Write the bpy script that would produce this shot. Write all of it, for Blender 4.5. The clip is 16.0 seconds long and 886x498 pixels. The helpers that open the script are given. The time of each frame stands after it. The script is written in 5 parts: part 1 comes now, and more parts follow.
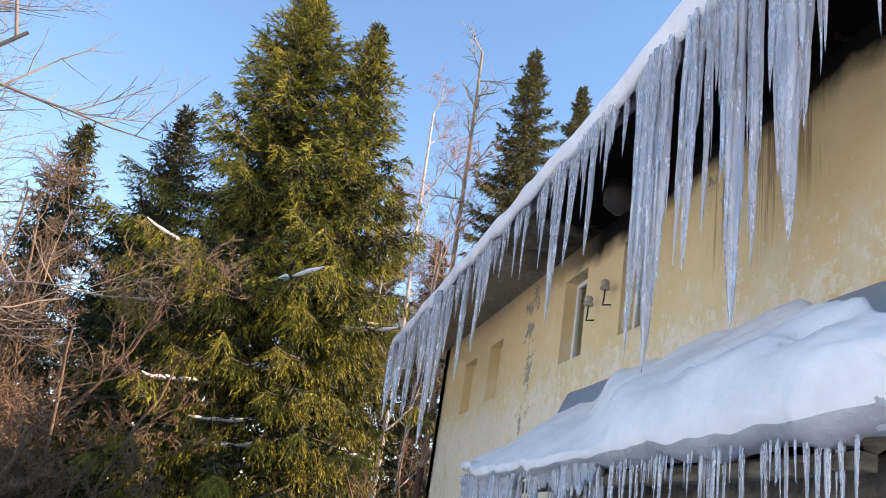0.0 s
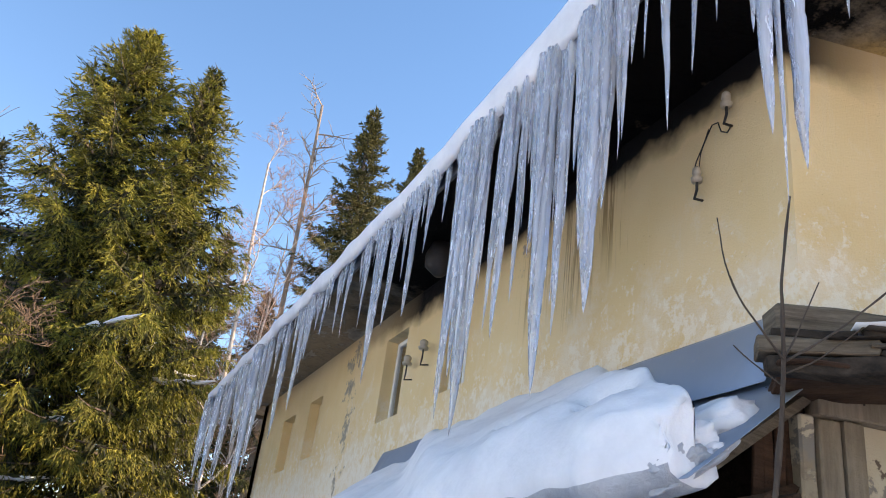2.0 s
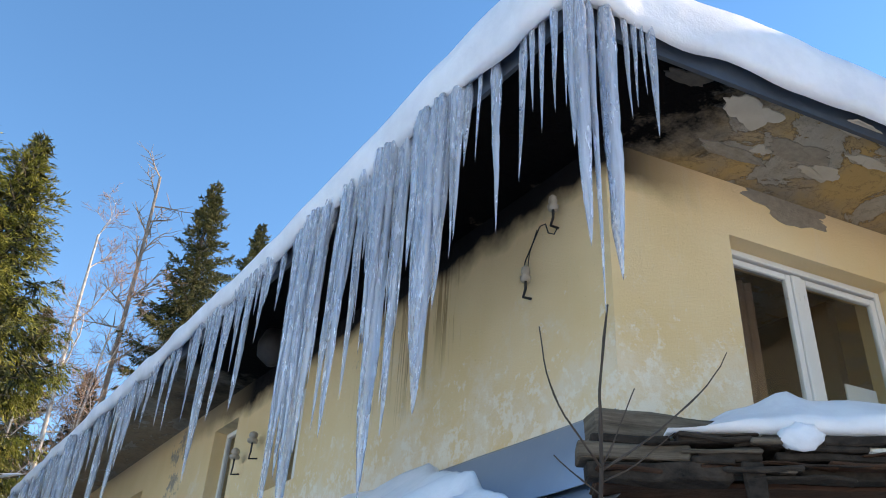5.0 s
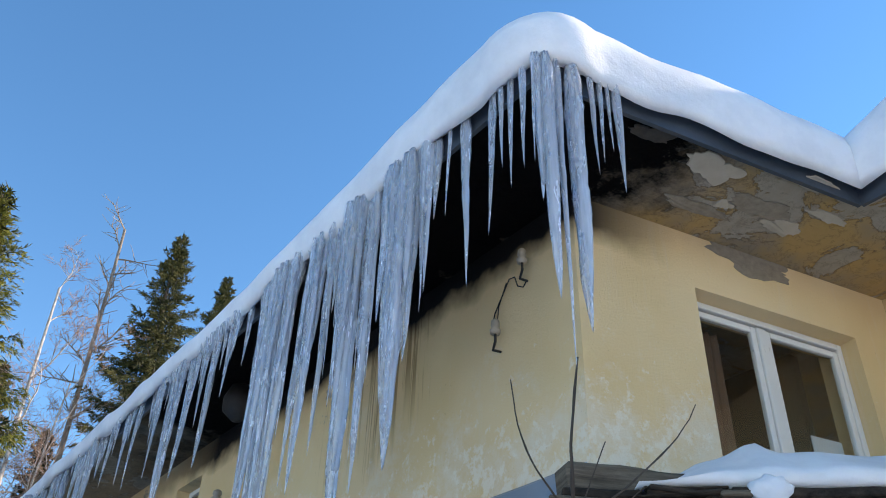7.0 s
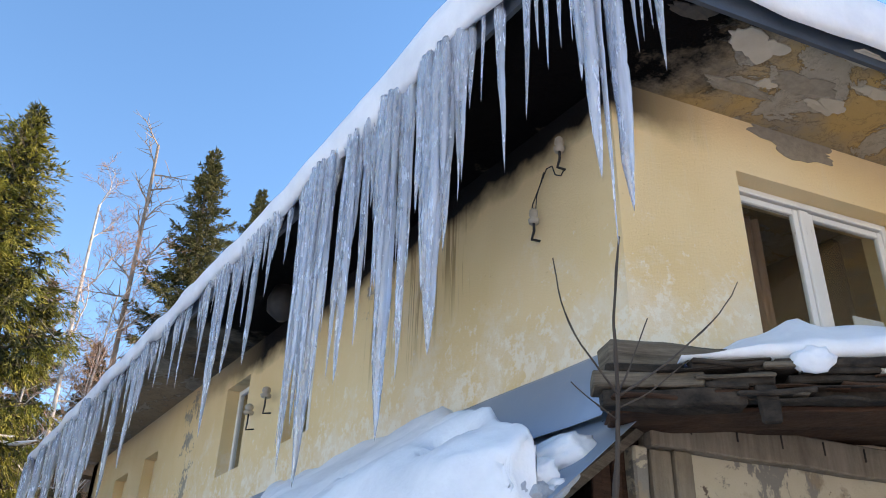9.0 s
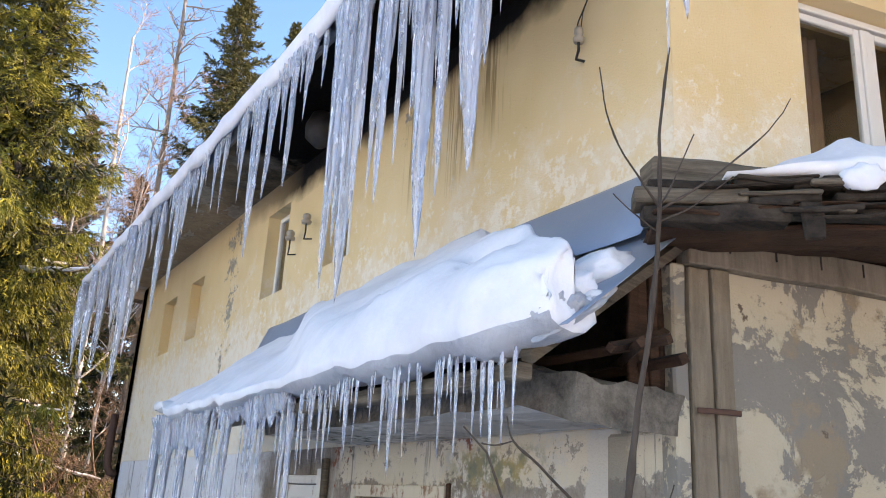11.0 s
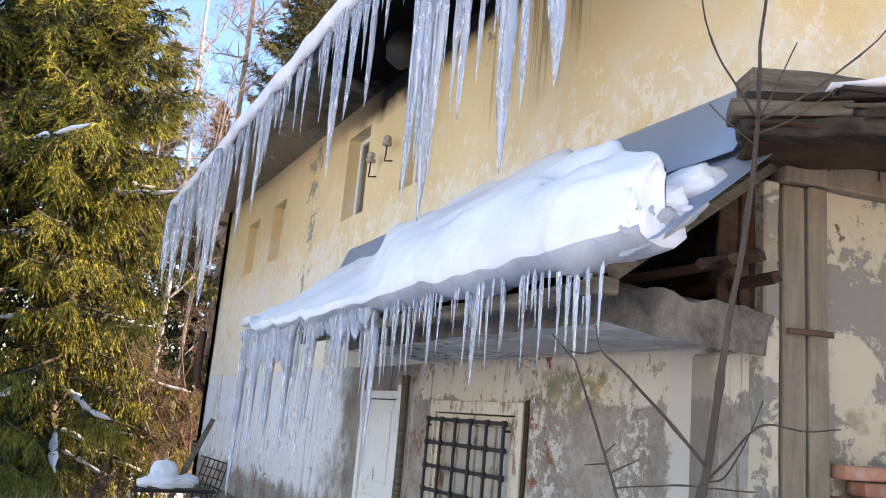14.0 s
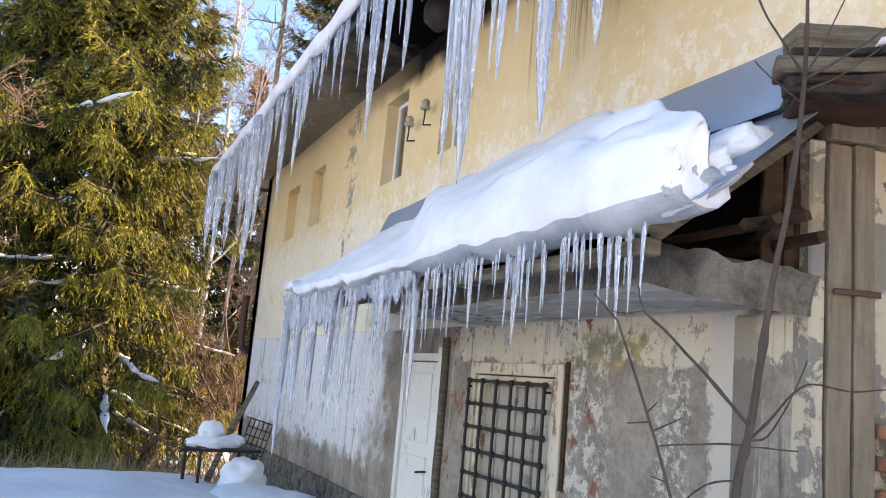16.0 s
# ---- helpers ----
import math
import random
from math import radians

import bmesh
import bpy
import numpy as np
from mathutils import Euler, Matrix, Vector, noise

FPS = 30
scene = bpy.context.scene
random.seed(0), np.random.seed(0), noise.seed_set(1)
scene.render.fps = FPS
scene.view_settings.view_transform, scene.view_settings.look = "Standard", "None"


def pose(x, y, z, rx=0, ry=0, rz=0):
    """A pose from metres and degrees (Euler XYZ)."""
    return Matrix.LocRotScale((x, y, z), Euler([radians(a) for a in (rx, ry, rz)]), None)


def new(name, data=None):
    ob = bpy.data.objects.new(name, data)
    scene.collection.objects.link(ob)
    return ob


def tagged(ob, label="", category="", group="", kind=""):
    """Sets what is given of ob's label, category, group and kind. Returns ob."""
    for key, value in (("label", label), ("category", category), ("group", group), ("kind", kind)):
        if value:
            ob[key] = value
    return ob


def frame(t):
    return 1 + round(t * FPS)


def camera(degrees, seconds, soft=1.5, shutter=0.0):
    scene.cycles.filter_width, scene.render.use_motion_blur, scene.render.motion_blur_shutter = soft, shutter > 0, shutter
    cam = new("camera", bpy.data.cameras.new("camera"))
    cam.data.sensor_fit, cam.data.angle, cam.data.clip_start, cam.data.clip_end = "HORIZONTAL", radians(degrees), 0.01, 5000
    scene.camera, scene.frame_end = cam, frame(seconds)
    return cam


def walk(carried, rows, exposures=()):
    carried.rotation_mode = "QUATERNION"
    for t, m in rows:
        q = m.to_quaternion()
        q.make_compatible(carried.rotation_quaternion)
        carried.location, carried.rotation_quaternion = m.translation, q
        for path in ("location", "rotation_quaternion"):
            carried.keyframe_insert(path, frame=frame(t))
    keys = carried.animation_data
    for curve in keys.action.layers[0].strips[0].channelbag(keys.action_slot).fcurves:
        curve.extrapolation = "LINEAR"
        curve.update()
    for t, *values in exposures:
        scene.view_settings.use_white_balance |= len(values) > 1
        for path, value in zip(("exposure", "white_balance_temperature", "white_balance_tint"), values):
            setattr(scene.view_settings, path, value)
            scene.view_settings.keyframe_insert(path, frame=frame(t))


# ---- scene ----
EXPOSURES = ((0.0, 1.15, 9100, 31), (3.5, 1.09, 8350, 26), (5.2, 0.87, 7650, 20), (7.5, 0.72, 7250, 18), (9.0, 1.14, 8250, 26), (10.0, 1.38, 9000, 30), (12.5, 1.63, 9200, 33), (16.0, 1.68, 9500, 33))
cam = camera(56.37, 16.0, 1.0)
walk(cam, [
    (0.0, pose(-0.043, -0.038, 1.618, 109.39, -8.67, -13.03)),
    (0.5, pose(-0.022, -0.052, 1.628, 110.26, -8.36, -14.67)),
    (1.0, pose(0.028, -0.063, 1.644, 111.82, -7.50, -18.78)),
    (1.5, pose(0.042, -0.075, 1.645, 113.23, -7.35, -21.57)),
    (2.0, pose(0.061, -0.099, 1.660, 114.79, -6.98, -24.85)),
    (2.5, pose(0.063, -0.115, 1.669, 115.96, -6.91, -26.03)),
    (3.0, pose(0.067, -0.131, 1.684, 117.28, -6.62, -27.31)),
    (3.5, pose(0.084, -0.142, 1.707, 118.55, -5.90, -29.23)),
    (4.0, pose(0.105, -0.146, 1.738, 119.32, -5.06, -30.68)),
    (4.5, pose(0.127, -0.116, 1.787, 120.10, -3.45, -33.59)),
    (5.0, pose(0.118, -0.127, 1.803, 121.05, -3.06, -34.99)),
    (5.2, pose(0.122, -0.139, 1.807, 121.62, -2.71, -35.67)),
    (7.3, pose(0.094, -0.123, 1.784, 124.87, -1.83, -36.90)),
    (7.5, pose(0.094, -0.117, 1.768, 124.79, -1.86, -36.71)),
    (8.0, pose(0.089, -0.103, 1.748, 124.04, -0.90, -35.19)),
    (8.5, pose(0.091, -0.080, 1.714, 121.44, -1.35, -34.51)),
    (9.0, pose(0.102, -0.066, 1.688, 118.37, -1.52, -34.03)),
    (9.5, pose(0.110, -0.040, 1.660, 115.35, -1.94, -33.64)),
    (10.0, pose(0.122, -0.011, 1.615, 111.42, -2.52, -33.20)),
    (10.2, pose(0.128, -0.008, 1.607, 110.27, -2.63, -33.00)),
    (12.3, pose(0.126, 0.036, 1.541, 104.82, -3.95, -30.01)),
    (12.5, pose(0.127, 0.039, 1.534, 104.50, -4.21, -29.68)),
    (13.0, pose(0.112, 0.035, 1.522, 103.55, -4.53, -28.71)),
    (13.5, pose(0.105, 0.044, 1.518, 102.78, -4.71, -27.91)),
    (14.0, pose(0.095, 0.045, 1.510, 101.99, -4.95, -27.09)),
    (14.5, pose(0.094, 0.057, 1.501, 101.24, -5.04, -26.43)),
    (15.0, pose(0.091, 0.058, 1.494, 100.43, -5.07, -25.69)),
    (15.5, pose(0.084, 0.056, 1.490, 99.90, -5.10, -25.06)),
    (16.0, pose(0.070, 0.028, 1.494, 99.30, -5.01, -24.42)),
], EXPOSURES)

# ---- light ----
world = bpy.data.worlds.new("sky")
scene.world = world
world.use_nodes = True
wn = world.node_tree.nodes
sky = wn.new("ShaderNodeTexSky")
sky.sky_type = 'NISHITA'
sky.sun_disc = False
SUN_DIR = Vector((0.86, -0.26, 0.42)).normalized()
sky.sun_elevation = math.asin(SUN_DIR.z)
sky.sun_rotation = math.atan2(SUN_DIR.x, SUN_DIR.y)
sky.altitude = 1500
sky.air_density = 1.0
sky.dust_density = 0.0
sky.ozone_density = 1.3
wn["Background"].inputs["Strength"].default_value = 0.15
grade = wn.new("ShaderNodeHueSaturation")
grade.inputs["Hue"].default_value = 0.496
grade.inputs["Saturation"].default_value = 1.27
grade.inputs["Value"].default_value = 1.4
world.node_tree.links.new(sky.outputs[0], grade.inputs["Color"])
world.node_tree.links.new(grade.outputs[0], wn["Background"].inputs["Color"])
sun = new("sun", bpy.data.lights.new("sun", "SUN"))
sun.data.energy = 5.0
sun.data.angle = radians(0.6)
sun.data.color = (1.0, 0.9, 0.74)
sun.matrix_world = SUN_DIR.to_track_quat("Z", "Y").to_matrix().to_4x4()


# ---- materials ----
class Mat:
    """A node material with a few short helpers."""

    def __init__(self, name, rough=0.8, metal=0.0):
        self.m = bpy.data.materials.new(name)
        self.m.use_nodes = True
        self.t = self.m.node_tree
        self.b = self.t.nodes["Principled BSDF"]
        self.b.inputs["Roughness"].default_value = rough
        self.b.inputs["Metallic"].default_value = metal
        self.co = self.t.nodes.new("ShaderNodeTexCoord").outputs["Object"]

    def link(self, a, b):
        self.t.links.new(a, b)

    def stretch(self, sx, sy, sz):
        n = self.t.nodes.new("ShaderNodeMapping")
        n.inputs["Scale"].default_value = (sx, sy, sz)
        self.link(self.co, n.inputs["Vector"])
        return n.outputs[0]

    def noise(self, scale, detail=4, rough=0.55, vec=None, dist=0.0):
        n = self.t.nodes.new("ShaderNodeTexNoise")
        n.inputs["Scale"].default_value = scale
        n.inputs["Detail"].default_value = detail
        n.inputs["Roughness"].default_value = rough
        n.inputs["Distortion"].default_value = dist
        self.link(vec or self.co, n.inputs["Vector"])
        return n.outputs["Fac"]

    def ramp(self, fac, lo, hi, a=0.0, b=1.0):
        n = self.t.nodes.new("ShaderNodeMapRange")
        n.inputs["From Min"].default_value = lo
        n.inputs["From Max"].default_value = hi
        n.inputs["To Min"].default_value = a
        n.inputs["To Max"].default_value = b
        self.link(fac, n.inputs["Value"])
        return n.outputs[0]

    def math(self, op, a, b):
        n = self.t.nodes.new("ShaderNodeMath")
        n.operation = op
        for s, v in zip(n.inputs, (a, b)):
            if isinstance(v, (int, float)):
                s.default_value = v
            else:
                self.link(v, s)
        return n.outputs[0]

    def axis(self, k):
        n = self.t.nodes.new("ShaderNodeSeparateXYZ")
        self.link(self.co, n.inputs[0])
        return n.outputs[k]

    def mix(self, fac, a, b):
        n = self.t.nodes.new("ShaderNodeMix")
        n.data_type = 'RGBA'
        for s, v in ((n.inputs[0], fac), (n.inputs[6], a), (n.inputs[7], b)):
            if isinstance(v, (int, float)):
                s.default_value = v
            elif isinstance(v, tuple):
                s.default_value = (*v, 1)
            else:
                self.link(v, s)
        return n.outputs[2]

    def color(self, c):
        if isinstance(c, tuple):
            self.b.inputs["Base Color"].default_value = (*c, 1)
        else:
            self.link(c, self.b.inputs["Base Color"])

    def bump(self, height, strength=0.3, dist=0.01):
        n = self.t.nodes.new("ShaderNodeBump")
        n.inputs["Strength"].default_value = strength
        n.inputs["Distance"].default_value = dist
        self.link(height, n.inputs["Height"])
        self.link(n.outputs[0], self.b.inputs["Normal"])

    def random(self, island=False):
        if island:
            return self.t.nodes.new("ShaderNodeNewGeometry").outputs["Random Per Island"]
        return self.t.nodes.new("ShaderNodeObjectInfo").outputs["Random"]


def make_plaster():
    m = Mat("yellow_plaster", 0.9)
    c = m.mix(m.ramp(m.noise(0.7, 3), 0.35, 0.7), (0.69, 0.495, 0.255), (0.77, 0.59, 0.35))
    # pale worn film, denser low on the wall
    h = m.ramp(m.axis(2), 5.0, 3.3, -0.10, 0.20)
    worn = m.ramp(m.math('ADD', m.noise(2.2, 8, 0.7), h), 0.55, 0.75)
    c = m.mix(m.math('MULTIPLY', worn, 0.75), c, (0.74, 0.65, 0.51))
    fleck = m.ramp(m.math('ADD', m.noise(9, 6, 0.75), h), 0.62, 0.70)
    c = m.mix(m.math('MULTIPLY', fleck, 0.7), c, (0.78, 0.71, 0.59))
    speck = m.ramp(m.noise(28, 7, 0.8), 0.56, 0.72)
    c = m.mix(m.math('MULTIPLY', speck, 0.35), c, (0.72, 0.60, 0.42))
    pit = m.ramp(m.noise(45, 4, 0.6), 0.68, 0.74)
    c = m.mix(m.math('MULTIPLY', pit, 0.4), c, (0.24, 0.14, 0.06))
    fall = m.ramp(m.noise(1.0, 7, 0.75, m.stretch(6, 6, 0.3)), 0.56, 0.66)
    c = m.mix(m.math('MULTIPLY', fall, 0.28), c, (0.70, 0.58, 0.42))
    # brown streaks running down under the eave, where the ice hangs
    st = m.ramp(m.noise(1.0, 5, 0.7, m.stretch(13, 13, 0.35)), 0.52, 0.58)
    zone = m.math('MULTIPLY', m.ramp(m.axis(1), 4.65, 4.9), m.ramp(m.axis(1), 6.7, 6.2))
    low = m.ramp(m.math('ADD', m.axis(2), m.math('MULTIPLY', m.noise(1.0, 2, 0.5, m.stretch(5, 5, 0.2)), 1.6)), 4.9, 5.4)
    st = m.math('MULTIPLY', m.math('MULTIPLY', st, zone), low)
    c = m.mix(m.math('MULTIPLY', st, 0.7), c, (0.22, 0.115, 0.04))
    # bare render patches
    w = m.ramp(m.noise(1.0, 7, 0.7, m.stretch(1, 1.6, 0.55)), 0.50, 0.56)
    z2 = m.math('MULTIPLY', m.ramp(m.axis(1), 10.5, 11.5), m.ramp(m.axis(1), 12.5, 11.5))
    z3 = m.math('MULTIPLY', m.ramp(m.axis(1), 5.0, 6.0), m.ramp(m.axis(1), 7.3, 6.3))
    zz = m.math('MAXIMUM', m.math('MULTIPLY', z2, 0.62), m.math('MULTIPLY', m.math('MULTIPLY', z3, m.ramp(m.axis(2), 4.2, 5.1)), 0.66))
    bare = m.math('MULTIPLY', m.ramp(m.math('ADD', zz, m.math('MULTIPLY', m.noise(2.6, 9, 0.75), 2.2)), 1.72, 1.80), 1.0)
    c = m.mix(bare, c, m.mix(m.noise(14, 6), (0.15, 0.12, 0.09), (0.46, 0.40, 0.32)))
    # black below the soffit, tongues running down from it
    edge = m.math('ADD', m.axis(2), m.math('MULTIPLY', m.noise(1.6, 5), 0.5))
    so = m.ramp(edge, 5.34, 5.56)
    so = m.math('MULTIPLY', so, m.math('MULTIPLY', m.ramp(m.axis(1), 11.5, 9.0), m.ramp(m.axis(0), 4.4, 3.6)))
    # the scorched far end
    so2 = m.math('MULTIPLY', m.ramp(m.math('ADD', m.axis(1), m.math('MULTIPLY', m.noise(1.2, 4), 0.8)), 17.1, 18.2), m.ramp(m.axis(2), 2.3, 3.2))
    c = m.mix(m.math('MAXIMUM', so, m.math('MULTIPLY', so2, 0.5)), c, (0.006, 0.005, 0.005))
    m.color(c)
    m.bump(m.math('ADD', m.noise(60, 6, 0.7), m.math('MULTIPLY', m.noise(5, 5), 1.5)), 0.55, 0.016)
    m.b.inputs["Specular IOR Level"].default_value = 0.2
    return m.m


def make_lower_plaster():
    m = Mat("decayed_plaster", 0.92)
    grain = m.noise(22, 8, 0.75)
    grey = m.mix(m.ramp(m.noise(2.5, 8, 0.7), 0.3, 0.7), (0.21, 0.172, 0.135), (0.47, 0.405, 0.34))
    grey = m.mix(m.math('MULTIPLY', m.ramp(grain, 0.45, 0.7), 0.5), grey, (0.09, 0.08, 0.07))
    # limewash that still holds in the far bay
    far = m.ramp(m.math('ADD', m.axis(1), m.math('MULTIPLY', m.noise(1.3, 7, 0.7), 3.0)), 10.7, 11.2)
    far = m.math('MULTIPLY', far, m.ramp(m.math('ADD', m.axis(2), m.math('MULTIPLY', m.noise(2, 8, 0.75), 1.2)), 1.05, 1.2))
    far = m.math('MULTIPLY', far, m.ramp(m.noise(5, 8, 0.8), 0.62, 0.56))
    c = m.mix(far, grey, m.mix(m.noise(5, 6), (0.66, 0.66, 0.66), (0.80, 0.80, 0.79)))
    # cream paint below the slab, flaking away
    ragged = m.math('ADD', m.axis(2), m.math('MULTIPLY', m.noise(3.2, 9, 0.75), 0.55))
    top = m.math('MULTIPLY', m.ramp(ragged, 2.00, 2.02), m.ramp(m.axis(1), 7.4, 7.2))
    flake = m.ramp(m.noise(4.5, 9, 0.8, None, 0.3), 0.57, 0.55)
    c = m.mix(m.math('MULTIPLY', top, flake), c, m.mix(m.noise(3, 5), (0.62, 0.51, 0.34), (0.70, 0.65, 0.56)))
    # white lime bands and runs
    edge = m.math('ADD', m.axis(1), m.math('MULTIPLY', m.noise(4.0, 8, 0.75), 0.35))
    band = m.math('MULTIPLY', m.ramp(edge, 3.78, 3.81), m.ramp(edge, 4.02, 3.99))
    band2 = m.math('MULTIPLY', m.math('MULTIPLY', m.ramp(edge, 4.15, 4.2), m.ramp(edge, 4.55, 4.45)), m.ramp(m.noise(14, 8, 0.8), 0.50, 0.56))
    band3 = m.math('MULTIPLY', m.math('MULTIPLY', m.ramp(edge, 4.9, 5.1), m.ramp(edge, 5.75, 5.55)), m.ramp(m.noise(6, 8, 0.8), 0.50, 0.54))
    c = m.mix(m.math('MAXIMUM', band, m.math('MAXIMUM', band2, band3)), c, (0.62, 0.57, 0.50))
    dark = m.math('MULTIPLY', m.ramp(edge, 3.42, 3.5), m.ramp(edge, 3.78, 3.70))
    c = m.mix(m.math('MULTIPLY', dark, 0.7), c, (0.17, 0.145, 0.12))
    run = m.ramp(m.noise(1.0, 7, 0.75, m.stretch(5, 5, 0.25)), 0.57, 0.62)
    c = m.mix(m.math('MULTIPLY', run, 0.6), c, (0.57, 0.52, 0.45))
    run2 = m.ramp(m.noise(1.0, 7, 0.75, m.stretch(3, 6.2, 0.3)), 0.58, 0.64)
    c = m.mix(m.math('MULTIPLY', run2, 0.7), c, (0.085, 0.075, 0.065))
    # lichen and rust blooms
    gz = m.math('MULTIPLY', m.math('MULTIPLY', m.ramp(m.axis(1), 4.1, 4.4), m.ramp(m.axis(1), 5.5, 5.1)), m.math('MULTIPLY', m.ramp(m.axis(2), 1.66, 1.76), m.ramp(m.axis(2), 2.02, 1.92)))
    g = m.math('MULTIPLY', gz, m.ramp(m.noise(5, 7, 0.75), 0.44, 0.52))
    c = m.mix(m.math('MULTIPLY', g, 0.85), c, m.mix(m.ramp(m.noise(4, 3), 0.4, 0.6), (0.13, 0.155, 0.10), (0.44, 0.29, 0.09)))
    # brick showing through
    bz = m.math('MAXIMUM', m.math('MULTIPLY', m.ramp(m.axis(1), 4.75, 4.95), m.ramp(m.axis(1), 5.4, 5.3)),
                m.math('MULTIPLY', m.ramp(m.axis(1), 11.6, 12.2), m.ramp(m.axis(2), 1.0, 0.5)))
    bz = m.math('MAXIMUM', bz, m.math('MULTIPLY', m.ramp(m.axis(1), 6.95, 7.0), m.ramp(m.axis(1), 7.5, 7.4)))
    bz = m.math('MULTIPLY', bz, m.ramp(m.noise(4.0, 8, 0.75), 0.56, 0.59))
    c = m.mix(bz, c, m.mix(m.noise(20, 3), (0.22, 0.07, 0.04), (0.36, 0.15, 0.09)))
    m.color(c)
    m.b.inputs["Specular IOR Level"].default_value = 0.2
    m.bump(m.math('ADD', grain, m.math('MULTIPLY', m.noise(4, 8, 0.75), 2.5)), 0.8, 0.025)
    return m.m


def make_shed_plaster():
    m = Mat("cream_flaking_plaster", 0.92)
    base = m.mix(m.noise(2.2, 7, 0.7), (0.16, 0.145, 0.12), (0.25, 0.225, 0.19))
    film = m.ramp(m.math('ADD', m.noise(2.4, 8, 0.72, None, 0.4), m.math('MULTIPLY', m.noise(11, 6, 0.75), 0.25)), 0.615, 0.64)
    c = m.mix(film, base, m.mix(m.noise(6, 5), (0.42, 0.35, 0.24), (0.50, 0.44, 0.33)))
    tan = m.ramp(m.noise(1.5, 6, 0.6), 0.56, 0.60)
    c = m.mix(m.math('MULTIPLY', tan, 0.8), c, (0.27, 0.205, 0.13))
    hole = m.ramp(m.noise(5.5, 7, 0.7), 0.67, 0.69)
    c = m.mix(hole, c, (0.12, 0.085, 0.06))
    m.color(c)
    m.bump(m.math('ADD', m.math('MULTIPLY', film, 0.6), m.noise(35, 7, 0.7)), 0.6, 0.012)
    return m.m


def make_soffit():
    m = Mat("soffit_board", 0.9)
    base = m.mix(m.noise(3, 6, 0.7), (0.22, 0.15, 0.085), (0.38, 0.31, 0.23))
    right = m.mix(m.ramp(m.noise(1.6, 5), 0.4, 0.6), (0.44, 0.29, 0.12), (0.27, 0.23, 0.18))
    c = m.mix(m.ramp(m.axis(0), 3.4, 4.2), base, right)
    shape = m.noise(1.9, 7, 0.68, None, 0.6)
    c = m.mix(m.math('MULTIPLY', m.ramp(shape, 0.53, 0.545), 0.85), c, m.mix(m.noise(9, 6, 0.7), (0.24, 0.21, 0.17), (0.45, 0.42, 0.36)))
    # curled edges of the peeling skin
    rim = m.math('MULTIPLY', m.ramp(shape, 0.515, 0.528), m.ramp(shape, 0.545, 0.532))
    c = m.mix(m.math('MULTIPLY', rim, 0.4), c, (0.06, 0.045, 0.03))
    skin = m.noise(4.2, 7, 0.7, None, 0.4)
    c = m.mix(m.math('MULTIPLY', m.math('MULTIPLY', m.ramp(skin, 0.49, 0.5), m.ramp(skin, 0.525, 0.51)), 0.3), c, (0.07, 0.055, 0.04))
    # black along the long eave and round the corner, ragged at its edge
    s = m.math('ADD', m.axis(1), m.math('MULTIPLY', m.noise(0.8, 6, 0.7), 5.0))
    black_mask = m.ramp(s, 14.2, 11.6)
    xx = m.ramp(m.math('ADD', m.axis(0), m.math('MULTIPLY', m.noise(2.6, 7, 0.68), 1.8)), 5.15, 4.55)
    c = m.mix(m.math('MULTIPLY', black_mask, xx), c, (0.004, 0.0035, 0.0035))
    m.color(c)
    m.b.inputs["Specular IOR Level"].default_value = 0.04
    m.bump(m.math('ADD', m.noise(12, 8, 0.75), m.math('MULTIPLY', m.ramp(shape, 0.52, 0.545), -0.7)), 0.8, 0.03)
    return m.m


def make_wood(name, a, b, rough=0.85, grain=(2, 2, 30)):
    m = Mat(name, rough)
    g = m.noise(1.0, 8, 0.7, m.stretch(*grain))
    c = m.mix(m.ramp(g, 0.3, 0.72), a, b)
    c = m.mix(m.math('MULTIPLY', m.ramp(m.noise(3, 6, 0.7), 0.5, 0.8), 0.5), c, tuple(0.45 * v for v in a))
    c = m.mix(m.math('MULTIPLY', m.random(), 0.35), c, tuple(0.6 * v for v in a))
    m.color(c)
    m.b.inputs["Specular IOR Level"].default_value = 0.2
    m.bump(m.math('ADD', g, m.noise(25, 6)), 0.8, 0.014)
    return m.m


def make_paint_wood(name, paint, wood, amount=0.55):
    m = Mat(name, 0.7)
    g = m.noise(1.0, 7, 0.7, m.stretch(14, 14, 2.2))
    chip = m.ramp(m.math('ADD', m.math('MULTIPLY', g, 0.5), m.math('MULTIPLY', m.noise(7, 8, 0.75), 0.5)), amount, amount + 0.05)
    c = m.mix(chip, m.mix(m.noise(3, 4), paint, tuple(0.85 * v for v in paint)), wood)
    m.color(c)
    m.bump(chip, 0.5, -0.003)
    return m.m


def make_ice():
    m = Mat("ice", 0.25)
    m.color(m.mix(m.ramp(m.noise(2.0, 4, 0.6, m.stretch(9, 9, 0.6)), 0.35, 0.65), (0.72, 0.77, 0.86), (0.90, 0.93, 0.98)))
    m.b.inputs["IOR"].default_value = 1.31
    m.link(m.ramp(m.noise(1.6, 4, 0.6, m.stretch(7, 7, 0.5)), 0.3, 0.7, 0.52, 0.82), m.b.inputs["Transmission Weight"])
    m.link(m.ramp(m.noise(4, 4, 0.6, m.stretch(6, 6, 1)), 0.3, 0.7, 0.12, 0.34), m.b.inputs["Roughness"])
    m.bump(m.math('ADD', m.noise(4.0, 4, 0.6, m.stretch(10, 10, 0.5)), m.math('MULTIPLY', m.noise(16, 3), 0.4)), 0.3, 0.02)
    return m.m


